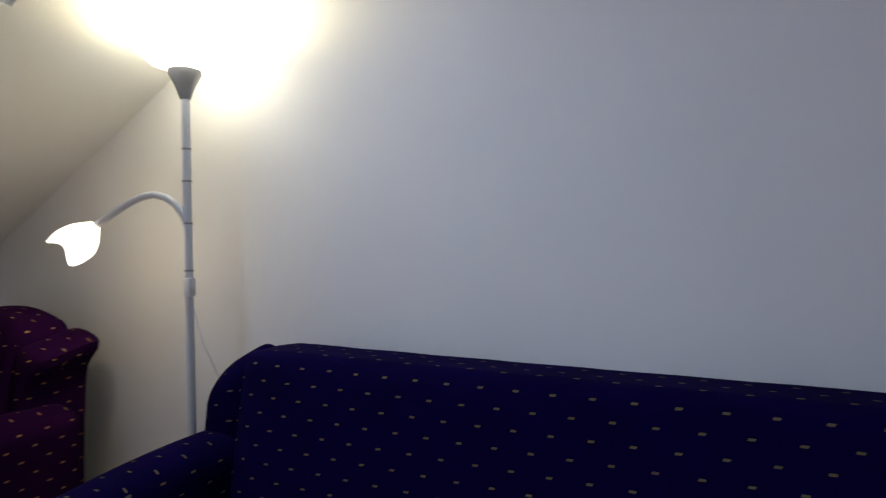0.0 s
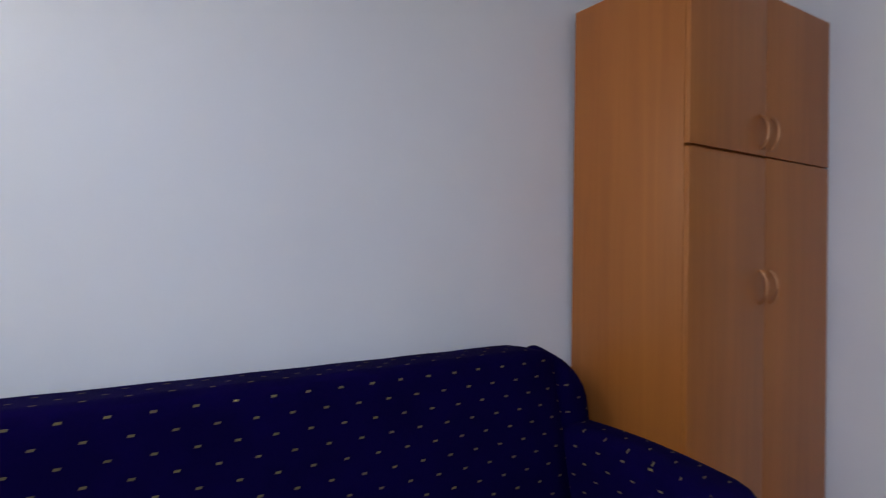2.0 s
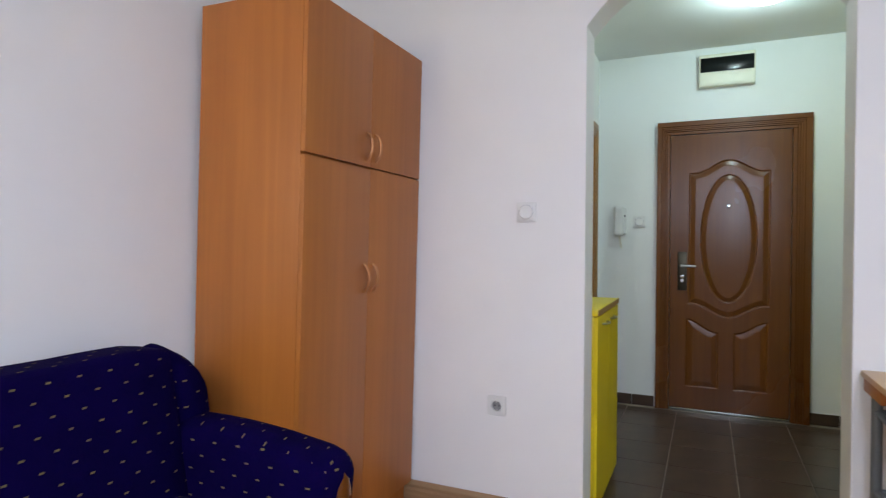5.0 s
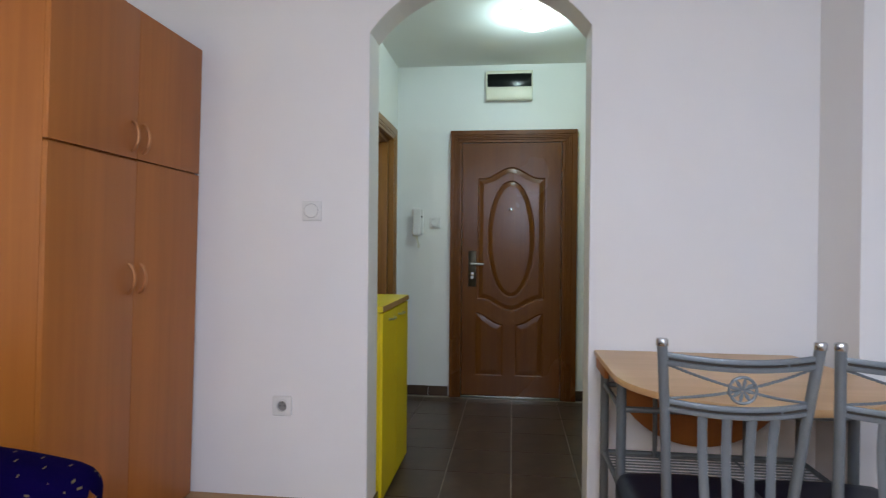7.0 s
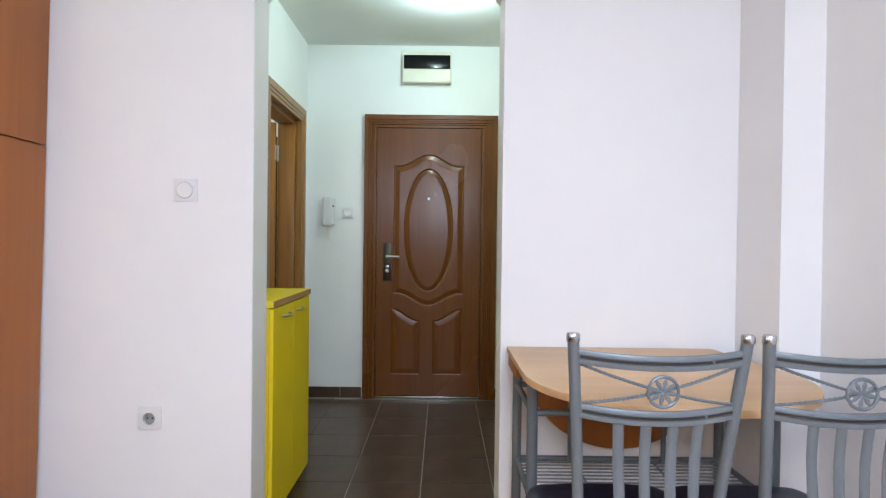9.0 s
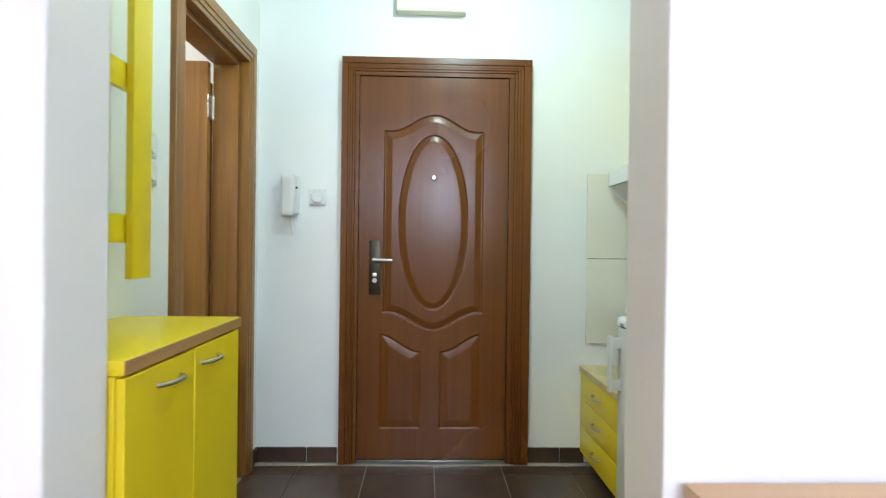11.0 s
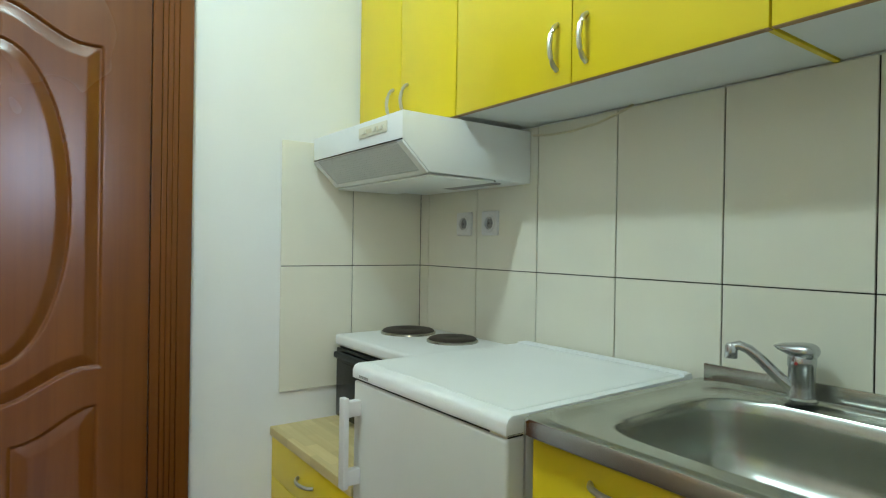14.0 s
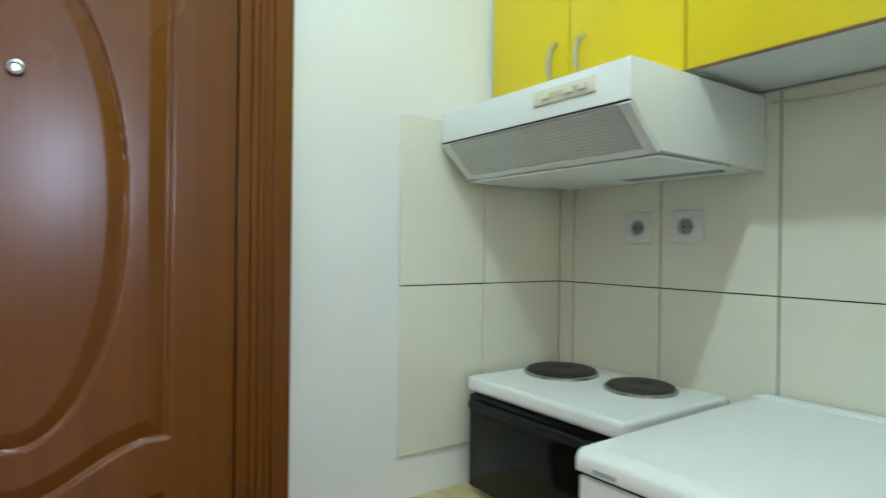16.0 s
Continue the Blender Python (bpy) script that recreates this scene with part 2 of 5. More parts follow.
M_MESH = mat("grey_filter_mesh", (0.64, 0.67, 0.66), 0.45, 0.2, scale=80, vary=0.04)
M_MESHB = mat("grey_filter_back", (0.47, 0.50, 0.49), 0.6, scale=80, vary=0.05)
M_CORD = mat("cream_cord", (0.66, 0.60, 0.42), 0.6, scale=30, vary=0.1)
M_DUCT = mat("aluminium_duct", (0.60, 0.61, 0.61), 0.35, 0.8, scale=20, vary=0.08)
M_LAMPW = mat("white_lacquered_tube", (0.62, 0.63, 0.66), 0.35, scale=20, vary=0.04)
M_GREYP = mat("grey_plastic_socket", (0.30, 0.30, 0.31), 0.5, scale=20, vary=0.05)
# white plastic darkened by colour, for the shade inside a socket
M_RECESS = mat("shaded_socket_recess", (0.25, 0.25, 0.25), 0.5, scale=20, vary=0.05)
M_DARK = mat("dark_slot", (0.02, 0.02, 0.02), 0.8)
M_RED = mat("red_mark", (0.22, 0.01, 0.012), 0.4)
M_COPPER = mat("copper_handle", (0.46, 0.20, 0.08), 0.38, 0.6, scale=20, vary=0.05)
M_SOFA = upholstery("navy_cloth_with_tan_dashes", (0.0027, 0.0005, 0.031), (0.14, 0.11, 0.053))
M_CHAIRCLOTH = upholstery("plum_cloth_with_tan_dashes", (0.016, 0.0016, 0.026), (0.30, 0.18, 0.06))
M_BULB = lit("lit_glass_shade", (1.0, 0.90, 0.66), 27.0)
M_FLOWER = lit("lit_flower_shade", (1.0, 0.84, 0.60), 14.0)
M_GLOBE = lit("lit_opal_glass", (0.95, 1.0, 0.97), 12.0)
M_GLASS = bpy.data.materials.new("window_glass")
M_GLASS.use_nodes = True
M_GLASS.node_tree.nodes["Principled BSDF"].inputs["Transmission Weight"].default_value = 1.0
M_GLASS.node_tree.nodes["Principled BSDF"].inputs["Roughness"].default_value = 0.02


# ---- mesh helpers
def bm_new():
    return bmesh.new()


def box(bm, x0, x1, y0, y1, z0, z1, bevel=0.0, seg=2):
    r = bmesh.ops.create_cube(bm, size=1)
    vs = r["verts"]
    for v in vs:
        v.co = Vector((x0 + (v.co.x + 0.5) * (x1 - x0), y0 + (v.co.y + 0.5) * (y1 - y0), z0 + (v.co.z + 0.5) * (z1 - z0)))
    if bevel:
        es = list({e for v in vs for e in v.link_edges})
        bmesh.ops.bevel(bm, geom=es, offset=bevel, segments=seg, profile=0.6, affect="EDGES")
    return bm


def soft_box(bm, x0, x1, y0, y1, z0, z1, r, n=10, fn=None):
    """A padded block: a box with well rounded edges, shaped by fn."""
    t = bmesh.new()
    bmesh.ops.create_cube(t, size=2)
    bmesh.ops.subdivide_edges(t, edges=t.edges[:], cuts=n, use_grid_fill=True)
    vs = t.verts[:]
    h = Vector(((x1 - x0) / 2, (y1 - y0) / 2, (z1 - z0) / 2))
    c = Vector(((x1 + x0) / 2, (y1 + y0) / 2, (z1 + z0) / 2))
    for v in vs:
        p = Vector([v.co[i] * h[i] for i in range(3)])
        core = Vector([max(-(h[i] - r), min(h[i] - r, p[i])) for i in range(3)])
        d = p - core
        if d.length > 1e-9:
            d = d.normalized() * r
        p = core + d
        if fn:
            p = Vector(fn(*(p + c))) - c
        v.co = p + c
    me = bpy.data.meshes.new("padding")
    t.to_mesh(me)
    t.free()
    bm.from_mesh(me)
    bpy.data.meshes.remove(me)
    return bm


def tube(bm, pts, r, seg=10, closed=False, flat=None):
    """A round bar along points; flat=(axis, factor) squeezes its section along a world axis."""
    pts = [Vector(p) for p in pts]
    n = len(pts)
    rings = []
    for i, p in enumerate(pts):
        a = pts[(i - 1) % n] if closed or i else pts[0]
        b = pts[(i + 1) % n] if closed or i < n - 1 else pts[-1]
        d = (b - a).normalized()
        up = Vector((0, 0, 1)) if abs(d.z) < 0.9 else Vector((1, 0, 0))
        if flat:
            up = Vector([1 if k == flat[0] else 0 for k in range(3)])
            if abs(d.dot(up)) > 0.95:
                up = Vector((0, 0, 1)) if flat[0] != 2 else Vector((1, 0, 0))
        s = d.cross(up).normalized()
        u = s.cross(d)
        rr = r[i] if isinstance(r, (list, tuple)) else r
        k = flat[1] if flat else 1
        rings.append([bm.verts.new(p + s * cos(2 * pi * j / seg) * rr + u * sin(2 * pi * j / seg) * rr * k) for j in range(seg)])
    for i in range(n if closed else n - 1):
        A, B = rings[i], rings[(i + 1) % n]
        for j in range(seg):
            bm.faces.new((A[j], A[(j + 1) % seg], B[(j + 1) % seg], B[j]))
    if not closed:
        bm.faces.new(rings[0])
        bm.faces.new(rings[-1][::-1])
    return bm


def lathe(bm, at, profile, seg=32, axis="z"):
    """A turned body: profile rows of (radius, height) about a point."""
    at = Vector(at)
    rings = []
    for r, h in profile:
        ring = []
        for j in range(seg):
            a = 2 * pi * j / seg
            o = {"z": (r * cos(a), r * sin(a), h), "x": (h, r * cos(a), r * sin(a)), "y": (r * sin(a), h, r * cos(a))}[axis]
            ring.append(bm.verts.new(at + Vector(o)))
        rings.append(ring)
    for A, B in zip(rings, rings[1:]):
        for j in range(seg):
            bm.faces.new((A[j], A[(j + 1) % seg], B[(j + 1) % seg], B[j]))
    if profile[0][0] > 1e-5:
        bm.faces.new(rings[0][::-1])
    if profile[-1][0] > 1e-5:
        bm.faces.new(rings[-1])
    return bm


def extrude(bm, outline, axis, a, b, bevel=0.0):
    """A flat outline, given in the two other axes in order, made thick along axis from a to b."""
    def at(p, k):
        q = list(p)
        q.insert(axis, k)
        return q
    A = [bm.verts.new(at(p, a)) for p in outline]
    B = [bm.verts.new(at(p, b)) for p in outline]
    bm.faces.new(A[::-1])
    bm.faces.new(B)
    n = len(A)
    for i in range(n):
        bm.faces.new((A[i], A[(i + 1) % n], B[(i + 1) % n], B[i]))
    bmesh.ops.recalc_face_normals(bm, faces=bm.faces)
    if bevel:
        es = [e for e in bm.edges if len(e.link_faces) == 2 and e.calc_face_angle(0) > 0.7]
        bmesh.ops.bevel(bm, geom=es, offset=bevel, segments=2, profile=0.6, affect="EDGES")
    return bm


def finish(name, bm, material, smooth=True):
    bmesh.ops.recalc_face_normals(bm, faces=bm.faces)
    uv = bm.loops.layers.uv.new("metres")
    for f in bm.faces:
        n = f.normal
        k = max(range(3), key=lambda i: abs(n[i]))
        for l in f.loops:
            c = l.vert.co
            l[uv].uv = ((c.y, c.z), (c.x, c.z), (c.x, c.y))[k]
    me = bpy.data.meshes.new(name)
    bm.to_mesh(me)
    bm.free()
    me.materials.append(material)
    if smooth:
        me.shade_smooth()
        me.set_sharp_from_angle(angle=radians(38))
    return me


SHIFT = [Vector((0, 0, 0))]            # where the space being built lies


def thing(name, at, label, category, group=""):
    ob = new(name)
    ob.location = Vector(at) + SHIFT[0]
    ob.empty_display_size = 0.05
    return tagged(ob, label, category, group)


def origin(ob):
    p = Vector(ob.location)
    while ob.parent:
        ob = ob.parent
        p += ob.location
    return p - SHIFT[0]


def part(name, bm, material, parent, label="", smooth=True):
    """One mesh under a thing or a part; its points are given in the room's metres."""
    bm.transform(Matrix.Translation(-origin(parent)))
    ob = new(name, finish(name, bm, material, smooth))
    ob.parent = parent
    if label:
        tagged(ob, label)
    return ob


def single(name, bm, material, label, category, kind="", group="", smooth=True):
    ob = tagged(new(name, finish(name, bm, material, smooth)), label, category, group, kind)
    ob.location = SHIFT[0]
    return ob


def shell(name, bm, material, label, category="wall"):
    return single(name, bm, material, label, category, "structure", smooth=False)


# ---- the plan
XA, XB, XE = 2.775, 2.953, 4.918      # arch wall faces, entrance wall
YN, YS, YH, YK = 1.545, -1.67, 0.585, -1.745   # room north, room south, hall north, kitchen south
CEIL, HCEIL = 2.64, 2.634
KNEE = -2.2

b = bm_new(); box(b, -2.35, XA, -1.8, 1.7, -0.12, -0.0075)
shell("floor", b, M_LAMINATE, "warm oak laminate plank floor of the living room", "floor")
b = bm_new(); box(b, XA, 5.2, -1.9, 2.3, -0.12, -0.006)
shell("floor_hall", b, M_FGROUT, "grey grout bed under the hall floor tiles", "floor")
b = bm_new(); box(b, -2.35, XA, YN, 1.70, 0, 2.75)
shell("wall_north", b, M_WALL, "plain white painted plaster wall behind the sofa")
b = bm_new(); box(b, -2.35, XA, -1.82, YS, 0, 2.75)
shell("wall_south", b, M_WALL, "plain white painted plaster wall")
b = bm_new(); box(b, KNEE - 0.15, KNEE, YS, YN, 0, roof_z(KNEE) + 0.02)
shell("wall_west", b, M_WALL, "low white knee wall under the sloping roof")
b = bm_new(); box(b, 2.49, XA - 0.002, YS - 0.01, -1.535, 0, CEIL)
shell("wall_column", b, M_WALL, "white painted plaster pilaster in the corner")
# wall with the arched opening
arch = [(-1.9, 0.0), (-0.66, 0.0), (-0.66, 2.115)]
half, rise = 0.4625, 0.235
R = (half * half + rise * rise) / (2 * rise)
for i in range(1, 24):
    u = -half + 2 * half * i / 24
    arch.append((-0.1975 + u, 2.115 + sqrt(R * R - u * u) - (R - rise)))
arch += [(0.265, 2.115), (0.265, 0.0), (1.7, 0.0), (1.7, 2.8), (-1.9, 2.8)]
b = bm_new(); extrude(b, arch, 0, XA, XB, 0.006)
shell("wall_arch", b, M_WALL, "white plaster wall with a wide arched opening to the hall")
b = bm_new(); box(b, 0.70, XA, YS - 0.1, YN + 0.1, CEIL, CEIL + 0.1)
shell("ceiling", b, M_CEIL, "flat white ceiling of the living room", "ceiling")
# sloping roof with two roof windows; the southern one is added out of view
HOLES = ((0.25, 0.99), (-1.15, -0.41))
xs = (-0.825, -0.195)


def slab(bm, x0, x1, y0, y1, lift=0.0, thick=0.14):
    vs = [bm.verts.new((x, y, roof_z(x) + lift + k)) for k in (0, thick) for x, y in ((x0, y0), (x1, y0), (x1, y1), (x0, y1))]
    for f in ((0, 3, 2, 1), (4, 5, 6, 7), (0, 1, 5, 4), (1, 2, 6, 5), (2, 3, 7, 6), (3, 0, 4, 7)):
        bm.faces.new([vs[i] for i in f])


b = bm_new()
slab(b, KNEE - 0.1, xs[0], YS - 0.1, YN + 0.1)
slab(b, xs[1], 0.72, YS - 0.1, YN + 0.1)
ys = [YN + 0.1, HOLES[0][1], HOLES[0][0], HOLES[1][1], HOLES[1][0], YS - 0.1]
for k in (0, 2, 4):
    slab(b, xs[0], xs[1], ys[k + 1], ys[k])
shell("ceiling_slope", b, M_CEIL, "white sloping attic ceiling with roof windows", "ceiling")
for k, (y0, y1) in enumerate(HOLES):
    w = thing(f"window_{k + 1}", (xs[0], y0, roof_z(xs[0])), "white framed roof window in the sloping ceiling", "window")
    w["kind"] = "structure"
    for nm, q in (("window_frame", (xs[0], xs[0] + 0.05, y0, y1)), ("window_frame", (xs[1] - 0.05, xs[1], y0, y1)),
                  ("window_frame", (xs[0] + 0.05, xs[1] - 0.05, y0, y0 + 0.06)), ("window_frame", (xs[0] + 0.05, xs[1] - 0.05, y1 - 0.06, y1))):
        b = bm_new(); slab(b, *q, 0.10, 0.05)
        part(nm, b, M_PLASTIC, w)
    b = bm_new(); slab(b, xs[0] + 0.05, xs[1] - 0.05, y0 + 0.06, y1 - 0.06, 0.125, 0.006)
    g = part("pane", b, M_GLASS, w)
    g.visible_shadow = False
# skirtings
SKIRT = [(0.0, 0.0), (0.019, 0.0), (0.019, 0.060), (0.014, 0.072), (0.014, 0.084), (0.007, 0.098), (0.0, 0.102)]
b = bm_new(); extrude(b, [(XA - d, z) for d, z in SKIRT], 1, 0.28, 1.52)
shell("baseboard", b, M_SKIRT, "narrow oak skirting board", "baseboard")
b = bm_new(); extrude(b, [(XA - d, z) for d, z in SKIRT], 1, -1.535, -0.675)
shell("baseboard", b, M_SKIRT, "narrow oak skirting board", "baseboard")

# ---- the hall and kitchen
SHIFT[0] = HALL
b = bm_new()
box(b, XB - 0.10, 3.95, YH, YH + 0.15, 0, 2.75)
box(b, 4.71, 5.07, YH, YH + 0.15, 0, 2.75)
box(b, 3.95, 4.71, YH, YH + 0.15, 2.03, 2.75)
shell("wall_hall_north", b, M_HALL, "white painted hall wall with a bathroom doorway")
b = bm_new(); box(b, XE, 5.07, -1.9, YH, 0, 2.75)
shell("wall_east", b, M_HALL, "white painted wall round the entrance door")
b = bm_new(); box(b, XB - 0.10, XE, -1.9, YK, 0, 2.75)
shell("wall_kitchen", b, M_HALL, "white painted wall behind the kitchen units")
b = bm_new(); box(b, XB - 0.10, XE, YK, YH, HCEIL, HCEIL + 0.1)
shell("ceiling_hall", b, M_CEIL, "flat white ceiling of the hall", "ceiling")
b = bm_new()
box(b, 3.3, 5.07, 2.2, 2.3, 0, 2.75); box(b, 3.2, 3.3, YH + 0.15, 2.3, 0, 2.75); box(b, 4.98, 5.07, YH + 0.15, 2.2, 0, 2.75)
shell("wall_bathroom", b, M_HALL, "white bathroom walls seen through the doorway")
b = bm_new(); box(b, 3.3, 4.98, YH + 0.15, 2.2, 2.5, 2.6)
shell("ceiling_bathroom", b, M_CEIL, "white bathroom ceiling", "ceiling")

def strip_tiles(x0, x1, y0, y1, z1):
    b = bm_new()
    box(b, x0, x1, y0, y1, 0, z1, 0.002, 1)
    shell("baseboard_tile", b, M_FTILE, "dark brown ceramic skirting tile", "baseboard")


for y0, y1 in ((0.162, 0.318), (0.321, 0.584), (-1.14, -1.013), (-1.010, -0.839)):
    strip_tiles(XE - 0.009, XE, y0, y1, 0.078)
strip_tiles(4.82, XE - 0.01, YH - 0.009, YH, 0.078)
strip_tiles(XA - 0.055, XB - 0.064, 0.257, 0.265, 0.078)
strip_tiles(XA - 0.055, XB - 0.064, -0.66, -0.652, 0.078)

# ---- entrance door
DX = XE - 0.012                      # face of the leaf
door = thing("door_1", (DX, -0.33, 0), "closed mahogany-brown entrance door with raised oval panel", "door")
door["kind"] = "structure"
b = bm_new(); box(b, DX, XE + 0.04, -0.718, 0.058, 0.022, 2.015, 0.003)
leaf = part("door_leaf", b, M_DOOR, door)
yc = -0.330


def ogee_top(u):
    """Top of the upper panel, swung up in the middle like a bracket; u is the distance from the middle."""
    return 1.737 + 0.087 * (0.5 + 0.5 * np.cos(pi * np.minimum(1, np.abs(u) / 0.222)))


def swag(u):
    """Bottom of the upper panel, sagging in the middle."""
    return 0.784 - 0.090 * (0.5 + 0.5 * np.cos(pi * np.minimum(1, np.abs(u) / 0.235)))


def leaf_top(u):
    """Top of a lower panel, falling in an S from its outer to its inner side."""
    k = np.clip((0.262 - np.abs(u)) / 0.205, 0, 1)
    return 0.676 - 0.088 * (0.5 - 0.5 * np.cos(pi * k))


def inside(u, z, half, top, bottom):
    """Depth of a point inside a panel bounded by two curves and two uprights."""
    e = 0.002
    st = (top(u + e) - top(u - e)) / (2 * e)
    sb = (bottom(u + e) - bottom(u - e)) / (2 * e)
    return np.minimum(np.minimum((top(u) - z) / np.sqrt(1 + st * st), (z - bottom(u)) / np.sqrt(1 + sb * sb)), half(u))


def pressed(d, wall, ramp, deep):
    """A pressed groove by depth inside its edge: a steep wall, then a gentle ramp up to the panel."""
    down = np.clip(d / wall, 0, 1)
    up = np.clip((d - wall) / ramp, 0, 1)
    down, up = down * down * (3 - 2 * down), up ** 0.8
    return deep * (up - down)


def relief(u, z):
    d = inside(u, z, lambda q: 0.261 - np.abs(q), ogee_top, swag)
    h = pressed(d, 0.009, 0.034, 0.0095)
    q = np.sqrt((u / 0.184) ** 2 + ((z - 1.259) / 0.458) ** 2)
    g = np.sqrt((u / 0.184 ** 2) ** 2 + ((z - 1.259) / 0.458 ** 2) ** 2) + 1e-6
    h = h + pressed((1 - q) * q / g, 0.008, 0.030, 0.0085) + 0.003 * np.clip(1 - q * q, 0, 1)
    v = u - 0.010
    d = inside(v, z, lambda q: np.minimum(0.264 - np.abs(q), np.abs(q) - 0.050), leaf_top, lambda q: 0.181 + 0 * q)
    return h + pressed(d, 0.008, 0.038, 0.0058)


# the pressed skin of the leaf
ny, nz = 194, 499
gy = np.linspace(-0.717, 0.057, ny)
gz = np.linspace(0.023, 2.014, nz)
GY, GZ = np.meshgrid(gy, gz)
GX = DX - 0.010 - relief(GY - yc, GZ)
b = bm_new()
vs = [b.verts.new(p) for p in zip(GX.ravel().tolist(), GY.ravel().tolist(), GZ.ravel().tolist())]
for k in range(nz - 1):
    for i in range(ny - 1):
        a = k * ny + i
        b.faces.new((vs[a], vs[a + ny], vs[a + ny + 1], vs[a + 1]))
rim = [vs[i] for i in range(ny)] + [vs[k * ny + ny - 1] for k in range(1, nz)] + [vs[(nz - 1) * ny + i] for i in range(ny - 2, -1, -1)] + [vs[k * ny] for k in range(nz - 2, 0, -1)]
back = [b.verts.new((DX - 0.0005, v.co.y, v.co.z)) for v in rim]
for k in range(len(rim)):
    m = (k + 1) % len(rim)
    b.faces.new((rim[k], rim[m], back[m], back[k]))
part("pressed_panel", b, M_DOOR, leaf)
DX -= 0.010
b = bm_new()
lathe(b, (DX - 0.010, yc, 1.492), [(0.0001, -0.004), (0.007, -0.004), (0.009, -0.007), (0.013, -0.006), (0.015, 0.0), (0.015, 0.012)], 20, "x")
part("peephole", b, M_CHROME, leaf, "round chrome peephole")
b = bm_new(); box(b, DX - 0.010, DX, -0.058, 0.002, 0.882, 1.162, 0.003)
plate = part("lock_plate", b, M_BRASS, leaf, "aged brass lock plate")
b = bm_new()
lathe(b, (DX - 0.05, -0.028, 1.062), [(0.011, 0.0), (0.011, 0.045)], 14, "x")
tube(b, [(DX - 0.048, -0.022, 1.062), (DX - 0.052, -0.06, 1.062), (DX - 0.052, -0.120, 1.060)], [0.010, 0.009, 0.008], 10)
part("door_handle", b, M_NICKEL, plate, "satin nickel lever handle")
b = bm_new()
lathe(b, (DX - 0.024, -0.028, 0.955), [(0.013, 0.0), (0.014, 0.016)], 14, "x")
box(b, DX - 0.030, DX - 0.010, -0.040, -0.016, 0.975, 0.995, 0.003)
part("lock_cylinder", b, M_CHROME, plate, "chrome lock cylinder")


def casing(parent, outer, inner, z_top, z_in, face, steps, axis, material=M_DOOR):
    """A stepped door casing: two jambs and a head of several grooved strips."""
    o0, o1 = outer
    i0, i1 = inner
    cuts = [sum(q[0] for q in steps[:k]) for k in range(len(steps) + 1)]
    for nm in ("jamb", "jamb_", "head"):
        b = bm_new()
        for k, (_, d) in enumerate(steps):
            f0, f1 = cuts[k], cuts[k + 1]
            if nm == "head":
                z1, z0 = z_top - (z_top - z_in) * f0, z_top - (z_top - z_in) * f1
                a, c = o0 + (i0 - o0) * f0, o1 + (i1 - o1) * f0
            elif nm == "jamb":
                a, c = o0 + (i0 - o0) * f0, o0 + (i0 - o0) * f1
                z0, z1 = 0.0, z_top - (z_top - z_in) * f1
            else:
                a, c = o1 + (i1 - o1) * f1, o1 + (i1 - o1) * f0
                z0, z1 = 0.0, z_top - (z_top - z_in) * f1
            if axis == 0:
                box(b, face - d, face + 0.03, a, c, z0, z1, 0.002, 1)
            else:
                box(b, a, c, face - d, face + 0.03, z0, z1, 0.002, 1)
        part("frame_head" if nm == "head" else "frame_jamb", b, material, parent)


casing(door, (-0.836, 0.150), (-0.720, 0.060), 2.112, 2.018, XE, ((0.36, 0.044), (0.14, 0.0395), (0.13, 0.0415), (0.13, 0.037), (0.24, 0.031)), 0)
b = bm_new(); box(b, XE - 0.03, XE + 0.03, -0.72, 0.06, 0.0, 0.020, 0.003)
part("threshold", b, M_STEEL, door, "bare metal threshold strip")

# ---- bathroom door, standing open into the bathroom
bath = thing("door_2", (4.33, YH, 0), "open brown wooden bathroom door in its casing", "door")
bath["kind"] = "structure"
casing(bath, (3.862, 4.798), (3.955, 4.705), 2.112, 2.02, YH, ((0.5, 0.022), (0.25, 0.018), (0.25, 0.014)), 1, M_BATH)
b = bm_new()
box(b, 3.95, 3.985, YH + 0.03, YH + 0.15, 0, 2.0, 0.002); box(b, 4.675, 4.71, YH + 0.03, YH + 0.15, 0, 2.0, 0.002); box(b, 3.95, 4.71, YH + 0.03, YH + 0.15, 1.995, 2.03, 0.002)
part("door_lining", b, M_BATH, bath)
# dark wood fills the gap beside the leaf, in place of its shadow
b = bm_new(); box(b, 4.652, 4.674, YH + 0.151, YH + 0.18, 0, 1.90, 0.002)
part("door_stop", b, M_DOOR, bath, "dark brown strip standing in for the shadow gap beside the leaf")
b = bm_new(); box(b, 4.612, 4.650, YH + 0.1525, YH + 0.90, 0.01, 1.99, 0.003)
leaf2 = part("door_leaf", b, M_BATH, bath)
for z in (0.3, 1.78):
    b = bm_new()
    tube(b, [(4.655, YH + 0.142, z - 0.055), (4.655, YH + 0.142, z + 0.055)], 0.007, 10)
    for k in (-1, 0, 1):
        box(b, 4.606, 4.674, YH + 0.143, YH + 0.1505, z + 0.036 * k - 0.0165, z + 0.036 * k + 0.0165, 0.002)
    part("hinge", b, M_NICKEL, leaf2, "nickel hinge")

# ---- small fittings on the walls


